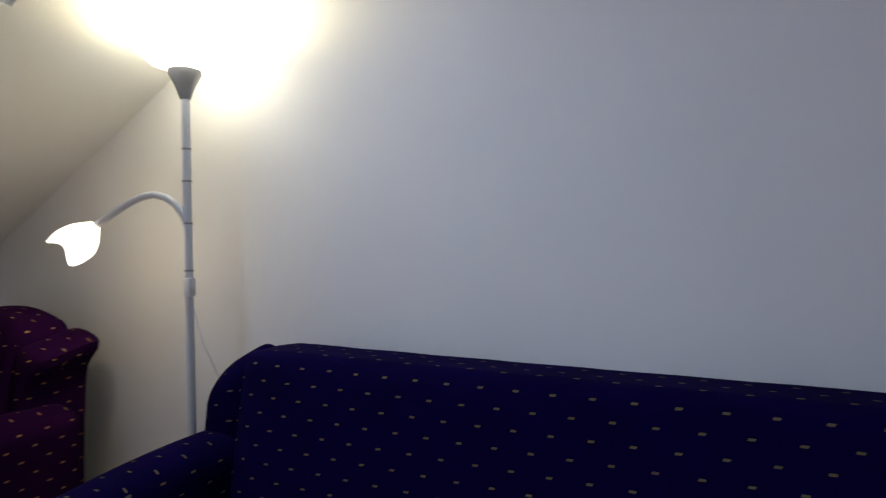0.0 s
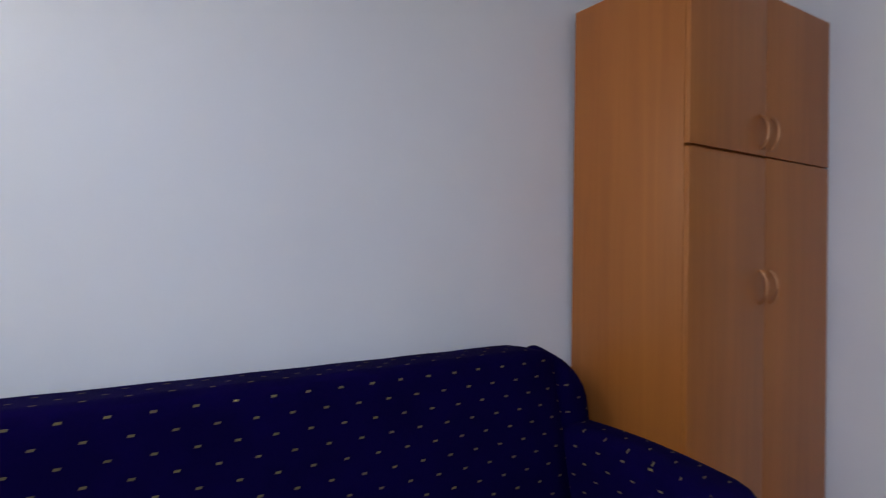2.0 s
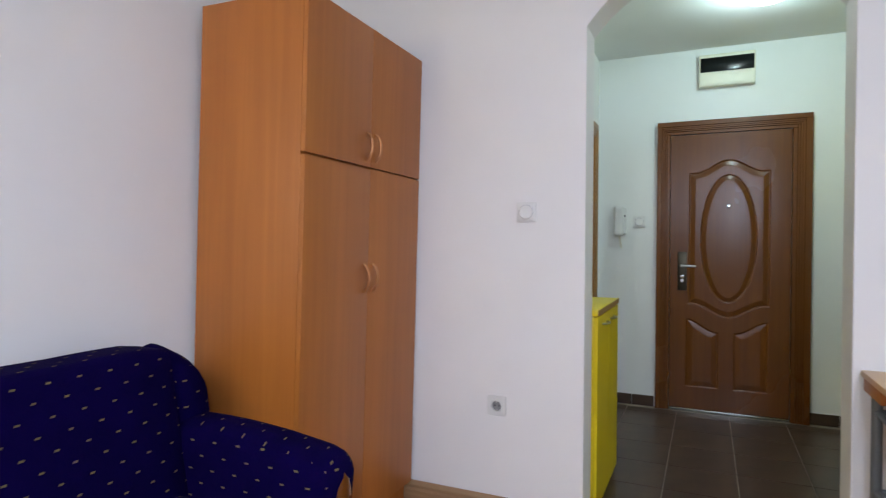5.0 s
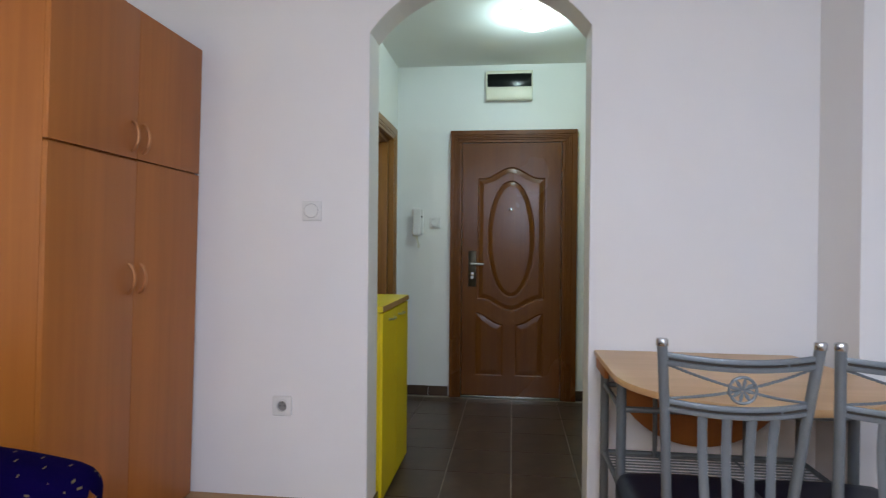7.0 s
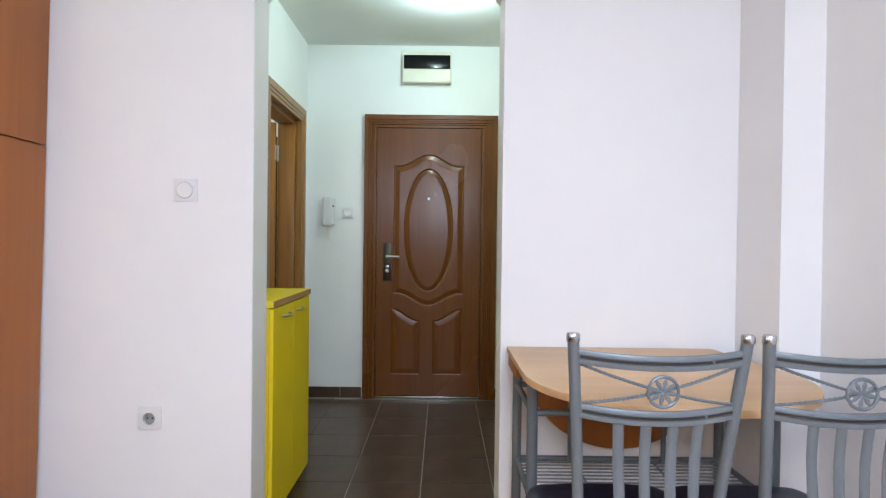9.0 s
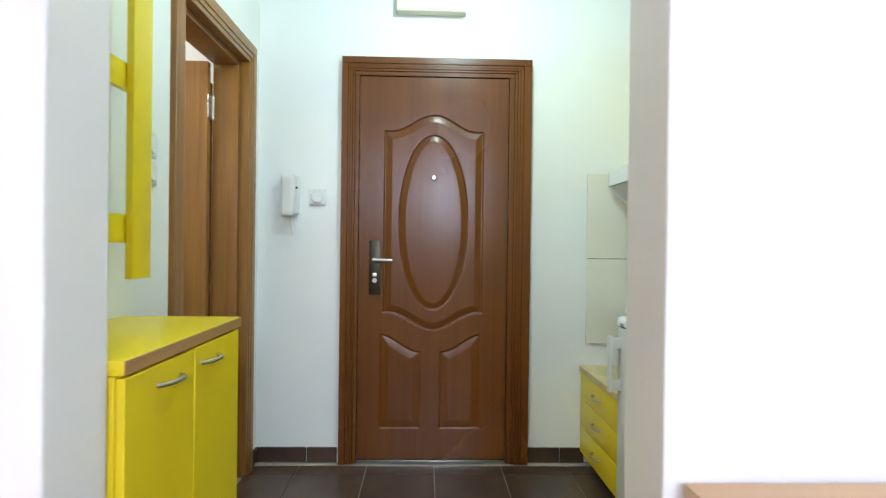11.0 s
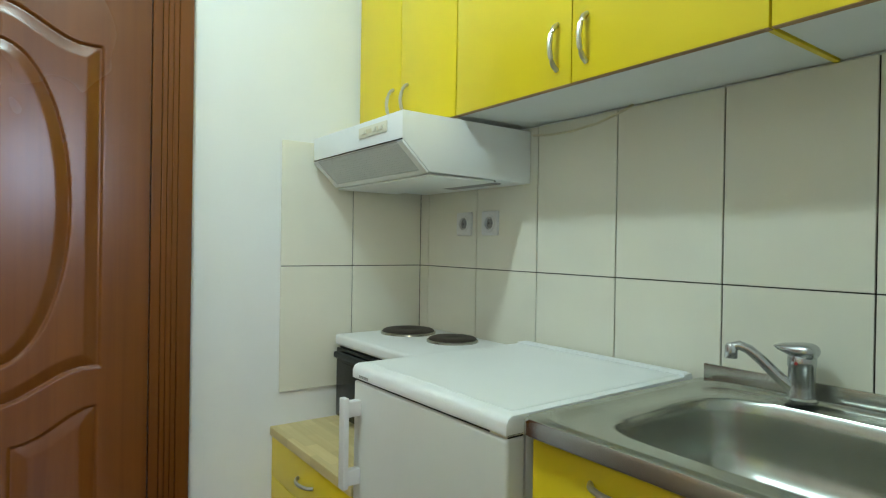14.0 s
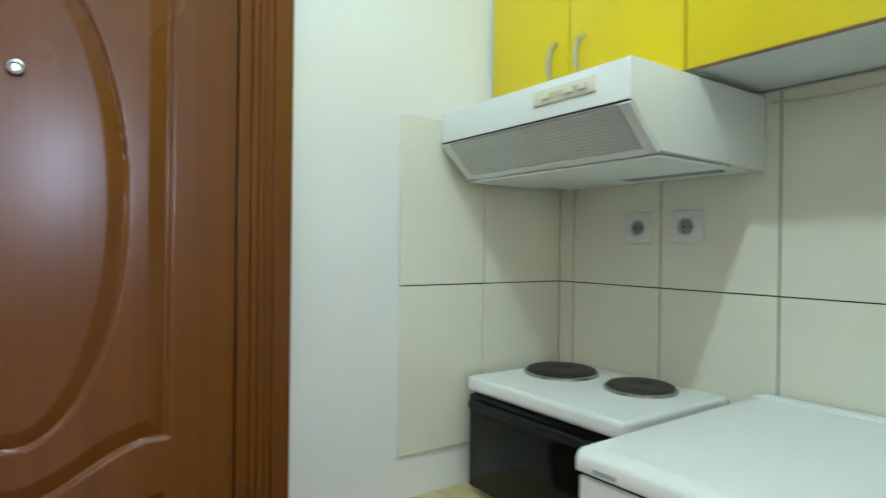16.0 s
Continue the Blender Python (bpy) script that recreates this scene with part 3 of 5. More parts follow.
def switch(at, normal, label="white rocker light switch on the wall"):
    s = thing("light_switch", at, label, "switch")
    b = bm_new(); box(b, -0.043, 0.043, -0.043, 0.043, 0, 0.009, 0.003)
    box(b, -0.037, 0.037, -0.037, 0.037, 0.0085, 0.014, 0.003)
    q = bm_new(); lathe(q, (0, 0, 0.0135), [(0.0295, 0), (0.0292, 0.0050), (0.0275, 0.0070), (0.018, 0.0062), (0.0001, 0.0052)], 36)
    # grey disc under the rocker paints the shaded line round it
    g = bm_new(); lathe(g, (0, 0, 0.0130), [(0.0310, 0), (0.0310, 0.0016), (0.0001, 0.0016)], 36)
    turn = Vector(normal).to_track_quat("Z", "Y").to_matrix().to_4x4()
    tip_ = Matrix.Rotation(radians(3), 4, "Y")
    for nm, m, ma in (("plate", b, M_PLASTIC), ("gap", g, M_GREYP), ("rocker", q, M_PLASTIC)):
        m.transform(Matrix.Translation(at) @ turn @ (tip_ if nm == "rocker" else Matrix()))
        part(nm, m, ma, s)
    return s


def socket(at, normal, label="white wall socket with round recess"):
    s = thing("wall_socket", at, label, "socket")
    turn = Matrix.Translation(at) @ Vector(normal).to_track_quat("Z", "Y").to_matrix().to_4x4()
    b = bm_new()
    n, loops = 48, []
    for e, rad, z in ((14, 0.043, 0.0), (14, 0.043, 0.007), (10, 0.0405, 0.010), (2, 0.031, 0.010), (2, 0.030, 0.0125), (2, 0.0225, 0.0125), (2, 0.0215, 0.0015)):
        loops.append([b.verts.new((rad * abs(cos(a)) ** (2 / e) * (1 if cos(a) > 0 else -1), rad * abs(sin(a)) ** (2 / e) * (1 if sin(a) > 0 else -1), z)) for a in [2 * pi * (k + 0.5) / n for k in range(n)]])
    for A, B in zip(loops, loops[1:]):
        for k in range(n):
            b.faces.new((A[k], A[(k + 1) % n], B[(k + 1) % n], B[k]))
    b.faces.new(loops[-1])
    b.transform(turn); part("plate", b, M_PLASTIC, s)
    # grey disc on the recess floor paints in the shade there
    b = bm_new(); lathe(b, (0, 0, 0.0016), [(0.0212, 0), (0.0212, 0.0010), (0.0001, 0.0010)], 28)
    b.transform(turn); part("recess", b, M_RECESS, s, "socket recess floor greyed to stand for its shade")
    for dx in (-0.0095, 0.0095):
        b = bm_new(); lathe(b, (dx, 0, 0.0026), [(0.0034, 0), (0.0034, 0.0008), (0.0001, 0.0008)], 10)
        b.transform(turn); part("pin_hole", b, M_DARK, s)
    for dy in (-0.018, 0.018):
        b = bm_new(); box(b, -0.003, 0.003, dy - 0.003, dy + 0.002, 0.0012, 0.0105)
        b.transform(turn); part("earth_clip", b, M_NICKEL, s)
    return s


SHIFT[0] = Vector((0, 0, 0))
switch((XA - 0.0005, 0.515, 1.352), (-1, 0, 0))
socket((XA - 0.0005, 0.643, 0.502), (-1, 0, 0))
SHIFT[0] = HALL
switch((XE - 0.0005, 0.277, 1.385), (-1, 0, 0))
for z in (1.446, 1.359):
    switch((3.707, YH - 0.0005, z), (0, -1, 0), "white light switch beside the bathroom door")
socket((4.612, -1.7355, 1.243), (0, 1, 0), "white wall socket on the kitchen tiles")
socket((4.466, -1.7355, 1.243), (0, 1, 0), "white wall socket on the kitchen tiles")

box_ = thing("fuse_box", (XE, -0.306, 2.345), "white fuse box with a dark smoked cover", "fuse box")
b = bm_new(); box(b, XE - 0.062, XE, -0.486, -0.125, 2.345, 2.571, 0.010, 3)
part("body", b, M_CREAM, box_)
b = bm_new(); box(b, XE - 0.070, XE - 0.0615, -0.478, -0.136, 2.444, 2.545, 0.004)
part("cover", b, M_BLACK, box_, "dark smoked plastic cover")
b = bm_new(); box(b, XE - 0.066, XE - 0.0615, -0.480, -0.133, 2.357, 2.430, 0.003)
part("lower_panel", b, M_CREAM, box_)

ph = thing("intercom_phone", (XE, 0.41, 1.29), "white plastic intercom handset with coiled cord", "intercom")
b = bm_new(); box(b, XE - 0.030, XE, 0.368, 0.448, 1.292, 1.492, 0.010, 3)
part("base", b, M_PLASTIC, ph)
b = bm_new(); soft_box(b, XE - 0.066, XE - 0.030, 0.383, 0.454, 1.280, 1.502, 0.0175, 10, lambda x, y, z: (x - 0.012 * (abs(z - 1.39) / 0.11) ** 2, y, z))
part("handset", b, M_PLASTIC, ph)
b = bm_new(); box(b, XE - 0.034, XE - 0.029, 0.374, 0.384, 1.425, 1.435)
part("button", b, M_DARK, ph)
b = bm_new()
tube(b, [(XE - 0.035 + 0.007 * cos(i * 1.1), 0.420 + 0.007 * sin(i * 1.1) - 0.0003 * i, 1.285 - 0.0016 * i) for i in range(64)], 0.0022, 6)
part("coiled_cord", b, M_CREAM, ph)

lamp = thing("ceiling_lamp", (3.90, -0.47, HCEIL), "lit round opal ceiling lamp", "lamp")
b = bm_new(); lathe(b, (3.90, -0.47, HCEIL - 0.022), [(0.120, 0.022), (0.120, 0.0), (0.115, -0.003), (0.0001, -0.003)], 40)
part("base", b, M_PLASTIC, lamp)
b = bm_new(); lathe(b, (3.90, -0.47, HCEIL - 0.026), [(0.100, 0.012), (0.128, 0.006), (0.136, -0.012), (0.124, -0.033), (0.093, -0.055), (0.05, -0.068), (0.0001, -0.072)], 40)
g = part("diffuser", b, M_GLOBE, lamp, "glowing opal glass diffuser")
g.visible_shadow = False

# ---- shoe cabinet
sc = thing("shoe_cabinet", (3.26, 0.42, 0), "yellow two-door shoe cabinet with brown edged top", "cabinet")
x0, x1, y0, y1 = 2.905, 3.545, 0.262, YH - 0.003
b = bm_new(); box(b, x0, x1, y0, y1, 0.02, 0.894, 0.002)
part("body", b, M_YELLOW, sc)
b = bm_new(); box(b, x0 - 0.002, x1 + 0.014, y0 - 0.018, y1, 0.896, 0.924, 0.002)
ct = part("top", b, M_YELLOW, sc)
b = bm_new(); box(b, x0 - 0.002, x1 + 0.0145, y0 - 0.0205, y0 - 0.018, 0.8965, 0.9225, 0.0008, 1); box(b, x1 + 0.014, x1 + 0.0165, y0 - 0.018, y1, 0.8965, 0.9225, 0.0008, 1)
part("edge_strip", b, M_EDGE, ct, "brown wood edge strip")
xm = (x0 + x1) / 2


def bow_handle(a, c, out, r=0.006, bow=0.028, flat=None, n=12):
    """A bowed bar handle from a to c, standing out along out."""
    a, c, out = Vector(a), Vector(c), Vector(out)
    return tube(bm_new(), [a + (c - a) * i / n + out * bow * sin(pi * i / n) ** 0.55 for i in range(n + 1)], r, 8, False, flat)


for a, c in ((x0 + 0.002, xm - 0.0015), (xm + 0.0015, x1 - 0.001)):
    b = bm_new(); box(b, a, c, y0 - 0.0175, y0 - 0.0005, 0.025, 0.890, 0.0015, 1)
    d = part("door", b, M_YELLOW, sc)
    hm = c - 0.135 if a < xm - 0.1 else a + 0.095
    part("handle", bow_handle((hm - 0.055, y0 - 0.017, 0.848), (hm + 0.055, y0 - 0.017, 0.848), (0, -1, 0), 0.0052, 0.024), M_NICKEL, d, "bowed nickel handle")

rack = thing("coat_rack", (3.4, YH, 1.05), "yellow board coat rack on the wall", "coat rack")
for z0, z1 in ((1.135, 1.210), (1.540, 1.612), (1.90, 1.97)):
    b = bm_new(); box(b, 2.92, 3.46, YH - 0.080, YH - 0.062, z0, z1, 0.0015)
    part("rail", b, M_YELLOW, rack)
for xa in (3.415,):
    b = bm_new(); box(b, xa, xa + 0.105, YH - 0.100, YH - 0.081, 1.038, 2.05, 0.0015)
    part("upright", b, M_YELLOW, rack)
for z in (1.17, 1.575, 1.935):
    b = bm_new(); tube(b, [(3.43, YH, z), (3.43, YH - 0.063, z)], 0.012, 10)
    part("spacer", b, M_NICKEL, rack)

# ---- the living room
SHIFT[0] = Vector((0, 0, 0))

# wardrobe
WX0, WX1, WY0, WY1, WTOP, WSPLIT = 1.904, 2.752, 1.058, 1.536, 2.062, 1.510
wd = thing("wardrobe", ((WX0 + WX1) / 2, 1.29, 0), "tall beech wardrobe with four doors in two tiers", "wardrobe")
b = bm_new(); box(b, WX0, WX1, WY0 + 0.019, WY1, 0.105, WTOP, 0.002)
part("body", b, M_BEECH, wd)
wm = (WX0 + WX1) / 2 - 0.005
for a, c, l in ((WX0, wm - 0.001, 1), (wm + 0.001, WX1, 0)):
    for z0, z1, hz in ((WSPLIT + 0.003, WTOP, WSPLIT + 0.082), (0.105, WSPLIT - 0.003 - 0.004 * l, 1.072)):
        b = bm_new(); box(b, a, c, WY0, WY0 + 0.018, z0, z1, 0.002, 2)
        d = part("door", b, M_BEECH, wd)
        hx = wm - 0.032 if l else wm + 0.032
        b = bow_handle((hx, WY0, hz - 0.055), (hx, WY0, hz + 0.055), (0, -1, 0), 0.006, 0.026)
        part("handle", b, M_COPPER, d, "bowed copper-coloured handle")
b = bm_new(); box(b, WX0 + 0.002, WX1 - 0.002, WY0 + 0.035, WY1 - 0.01, 0.0, 0.105)
part("plinth", b, M_BEECH, wd)
# it stands away from the skirting at its foot and leans a little forward and to the wall
foot = Matrix.Translation((WX1, WY0 + 0.035, 0))
wd.matrix_world = foot @ Matrix.Rotation(radians(1.0), 4, "X") @ Matrix.Rotation(radians(0.6), 4, "Y") @ foot.inverted() @ Matrix.Translation(wd.location)


# ---- upholstered seats
def upholstered(name, x0, x1, ytop, cloth, label, category, cushions, arm=0.17, ztop=0.90, tilt=0.09, sag=0.03, flare=0.0, wing_w=0.168):
    """A wing-backed seat that faces -y; x0 and x1 are the arms' outer sides, ytop the back's rear."""
    s = thing(name, ((x0 + x1) / 2, ytop - 0.4, 0), label, category)
    xc, hw = (x0 + x1) / 2, (x1 - x0) / 2 - arm
    b = bm_new(); soft_box(b, x0 + 0.04, x1 - 0.04, ytop - 0.72, ytop - 0.05, 0.09, 0.33, 0.03, 8)
    part("base", b, cloth, s)
    n = cushions
    w = 2 * hw / n
    for k in range(n):
        b = bm_new()
        soft_box(b, xc - hw + k * w + 0.004, xc - hw + (k + 1) * w - 0.004, ytop - 0.76, ytop - 0.17, 0.31, 0.46, 0.055, 10,
                 lambda x, y, z, cx=xc - hw + (k + 0.5) * w: (x, y, z + (0.018 * (1 - ((x - cx) / w * 2) ** 2) if z > 0.38 else 0)))
        part("seat_cushion", b, cloth, s)

    def lean(x, y, z):
        u = (x - xc) / (hw + 0.02)
        pipes = 0.006 * abs(sin(pi * (x - xc) / 0.235)) if z > 0.5 else 0
        top = max(0.0, (z - 0.45) / (ztop - 0.45))
        return (x, y + tilt * (top - 1) * (1 if y < ytop - 0.1 else 0.55) - pipes * top, z - sag * (1 - u * u) * top + 0.003 * abs(sin(pi * (x - xc) / 0.235)) * top)

    b = bm_new(); soft_box(b, xc - hw - 0.002, xc + hw + 0.002, ytop - 0.19, ytop, 0.20, ztop + 0.01, 0.042, 26, lean)
    part("backrest", b, cloth, s)
    b = bm_new(); soft_box(b, xc - hw - 0.06, xc + hw + 0.06, ytop - 0.075, ytop - 0.003, 0.20, ztop - 0.002, 0.03, 12)
    part("back_panel", b, cloth, s)
    for sd in (-1, 1):
        def wing(x, y, z, sd=sd):
            top = max(0.0, (z - 0.30) / (ztop - 0.30))
            f = max(0.0, (ytop - 0.06 - y) / 0.2)
            if flare:
                o = max(0.0, min(1.0, (sd * (x - xc) - hw) / wing_w))
                return (x + sd * flare * o * max(0.0, (top - 0.80) / 0.20) ** 1.4, y + 0.03 * top ** 2, z - 0.05 * o * top ** 2 - 0.05 * f * top ** 2)
            return (x - sd * 0.012 * top ** 3, y + 0.03 * top ** 2, z - 0.055 * max(0, sd * (x - (xc + sd * (hw + 0.02))) / 0.12) ** 2 - 0.05 * f * top ** 2)
        a, c = sorted((xc + sd * (hw - 0.004), xc + sd * (hw + wing_w)))
        b = bm_new(); soft_box(b, a, c, ytop - 0.235, ytop - 0.005, 0.25, ztop + (0.014 if flare else 0.010), 0.035 if flare else 0.080, 16, wing)
        part("wing", b, cloth, s)

        def roll(x, y, z, sd=sd):
            f = max(0.0, min(1.0, (ytop - 0.20 - y) / 0.52))
            up = max(0.0, (z - 0.2) / 0.43)
            return (x + sd * 0.030 * f * up, y - 0.015 * f * up, z - 0.055 * f ** 1.3 * up + 0.01 * sin(3 * f))
        a, c = sorted((x0 if sd < 0 else x1, xc + sd * (hw - 0.015)))
        b = bm_new(); soft_box(b, a, c, ytop - 0.745, ytop - 0.06, 0.085, 0.665, 0.078, 16, roll)
        am = part("arm", b, cloth, s)
        b = bm_new()
        lathe(b, (0, 0, 0), [(0.0001, -0.012), (0.022, -0.010), (0.030, 0.0), (0.030, 0.012)], 24, "y")
        b.transform(Matrix.Translation(((a + c) / 2 + sd * 0.020, ytop - 0.754, 0.47)) @ Matrix.Diagonal((1.25, 1, 3.0, 1)))
        part("arm_front", b, M_DOOR, am, "brown wooden arm front")
        for yy in (ytop - 0.68, ytop - 0.12):
            b = bm_new(); lathe(b, ((a + c) / 2, yy, 0), [(0.018, 0.0), (0.024, 0.05), (0.026, 0.10)], 14)
            part("foot", b, M_DOOR, s, "turned wooden foot")
    return s


upholstered("sofa", -0.545, 1.806, 1.50, M_SOFA, "navy blue three-seat sofa patterned with small tan dashes", "sofa", 3, ztop=0.883, sag=0.004)
chair = upholstered("armchair", -1.915, -1.085, 1.40, M_CHAIRCLOTH, "plum wing armchair patterned with small tan dashes", "armchair", 1, 0.165, 0.896, sag=-0.06, flare=0.085, wing_w=0.07)

# ---- floor lamp with reading arm
LX, LY = -0.600, 1.335
fl = thing("floor_lamp", (LX, LY, 0), "white floor lamp with lit bowl and bent reading arm", "lamp")
b = bm_new(); lathe(b, (LX, LY, 0), [(0.13, 0.0), (0.13, 0.015), (0.11, 0.026), (0.02, 0.032), (0.0001, 0.034)], 32)
part("base", b, M_LAMPW, fl)
b = bm_new(); tube(b, [(LX, LY, z) for z in (0.03, 0.6, 1.2, 1.64)], 0.0125, 14)
part("pole", b, M_LAMPW, fl)
for z in (1.11, 1.25, 1.375, 1.47):
    b = bm_new(); tube(b, [(LX, LY, z - 0.003), (LX, LY, z + 0.003)], 0.0138, 14)
    part("collar", b, M_GREYP, fl, "grey plastic joint ring")
b = bm_new(); lathe(b, (LX, LY, 1.622), [(0.014, -0.006), (0.017, 0.0), (0.027, 0.03), (0.046, 0.066), (0.049, 0.080), (0.0001, 0.080)], 28)
part("socket_cone", b, M_GREYP, fl, "grey plastic cone under the bowl")
b = bm_new(); lathe(b, (LX, LY, 1.700), [(0.047, 0.0), (0.095, 0.018), (0.138, 0.055), (0.160, 0.105), (0.155, 0.105), (0.132, 0.058), (0.09, 0.023), (0.0001, 0.006)], 40)
part("bowl_shade", b, M_BULB, fl, "glowing white glass bowl")
ARM = Vector((-0.903, -0.429, 0))
at0 = Vector((LX, LY, 1.235))
arm_pts = [at0 + ARM * d + Vector((0, 0, h)) for d, h in ((0.0, 0.0), (0.012, 0.035), (0.035, 0.070), (0.065, 0.093), (0.10, 0.102), (0.135, 0.096), (0.17, 0.080), (0.21, 0.055), (0.25, 0.028), (0.275, 0.012))]
b = bm_new(); tube(b, arm_pts, [0.012 - 0.0002 * i for i in range(len(arm_pts))], 10)
part("reading_arm", b, M_LAMPW, fl)
b = bm_new()
seg, rows_ = 30, 7
rings = []
tip = arm_pts[-1]
way = (ARM * 0.74 + Vector((0.05, -0.08, -0.66))).normalized()
side = way.cross(Vector((0, 0, 1))).normalized()
upv = side.cross(way)
for k in range(rows_ + 1):
    f = k / rows_
    ring = []
    for j in range(seg):
        a = 2 * pi * j / seg
        rr = 0.016 + 0.042 * sin(f * pi * 0.62)
        ln = 0.105 * f + (0.017 * cos(3 * a) * f * f)
        ring.append(b.verts.new(tip + way * ln + side * cos(a) * rr + upv * sin(a) * rr))
    rings.append(ring)
for A, B in zip(rings, rings[1:]):
    for j in range(seg):
        b.faces.new((A[j], A[(j + 1) % seg], B[(j + 1) % seg], B[j]))
g = part("flower_shade", b, M_FLOWER, fl, "glowing tulip-shaped glass shade")
g.visible_shadow = False
b = bm_new(); box(b, LX + 0.010, LX + 0.036, LY - 0.03, LY - 0.006, 1.035, 1.090, 0.005)
part("switch", b, M_LAMPW, fl)
b = bm_new(); tube(b, [(LX + 0.02, LY - 0.015, 1.04), (LX + 0.05, LY, 0.90), (LX + 0.10, LY + 0.06, 0.70), (LX + 0.12, LY + 0.12, 0.4), (LX + 0.14, LY + 0.15, 0.02)], 0.0018, 6)
part("flex", b, M_LAMPW, fl)

# ---- drop-leaf table
TZ = 0.79
tb = thing("dining_table", (2.4, -1.08, 0), "beech drop-leaf table with rounded front on grey tube legs", "table")
out = [(2.755, -0.682), (2.34, -0.682)]
for i in range(1, 26):
    a = pi * i / 26
    out.append((2.34 - 0.395 * sin(a) ** 0.85, -1.09 + 0.408 * cos(a)))
out += [(2.34, -1.498), (2.50, -1.47), (2.755, -1.44)]
b = bm_new(); extrude(b, out, 2, TZ - 0.022, TZ, 0.004)
part("tabletop", b, M_TABLE, tb)
b = bm_new(); box(b, 2.52, 2.735, -0.702, -0.686, TZ - 0.065, TZ - 0.0225, 0.002)
part("apron", b, M_BEECH, tb)
# the leaf takes the darker beech to carry the shade under the top
leafo = [(-0.74 - 0.70 * i / 20, TZ - 0.03 - 0.34 * sqrt(max(0, 1 - (2 * i / 20 - 1) ** 2))) for i in range(21)]
b = bm_new(); extrude(b, leafo, 0, 2.735, 2.753, 0.003)
part("drop_leaf", b, M_BEECH, tb, "hanging half-round leaf, its shade put into a darker beech")
for x, y in ((2.34, -0.715), (2.69, -0.715), (2.34, -1.44), (2.69, -1.44)):
    b = bm_new(); tube(b, [(x, y, 0.0), (x, y, TZ - 0.022)], 0.0165, 14)
    part("leg", b, M_SILVER, tb)
for x0_, x1_, y0_, y1_, z in ((2.34, 2.34, -0.715, -1.44, 0.665), (2.69, 2.69, -0.715, -1.44, 0.665), (2.34, 2.69, -0.715, -0.715, 0.665), (2.34, 2.69, -1.44, -1.44, 0.665),
                              (2.34, 2.34, -0.715, -1.44, 0.40), (2.69, 2.69, -0.715, -1.44, 0.40), (2.34, 2.69, -0.715, -0.715, 0.40), (2.34, 2.69, -1.44, -1.44, 0.40)):
    b = bm_new(); tube(b, [(x0_, y0_, z), (x1_, y1_, z)], 0.010, 10)
    part("rail", b, M_SILVER, tb)
for i in range(11):
    x = 2.37 + 0.029 * i
    b = bm_new(); tube(b, [(x, -0.718, 0.397), (x, -1.437, 0.397)], 0.0028, 6)
    part("shelf_wire", b, M_SILVER, tb)
for y in (-0.92, -1.20):
    b = bm_new(); tube(b, [(2.34, y, 0.392), (2.69, y, 0.392)], 0.004, 6)
    part("shelf_wire", b, M_SILVER, tb)
for y in (-0.90, -1.23):
    b = bm_new(); tube(b, [(2.66, y, 0.40), (2.66, y, 0.765)], 0.009, 10)
    part("leaf_support", b, M_SILVER, tb)
b = bm_new(); tube(b, [(2.52, -1.08, 0.76), (2.66, -1.20, 0.60)], 0.009, 10)
part("brace", b, M_SILVER, tb)


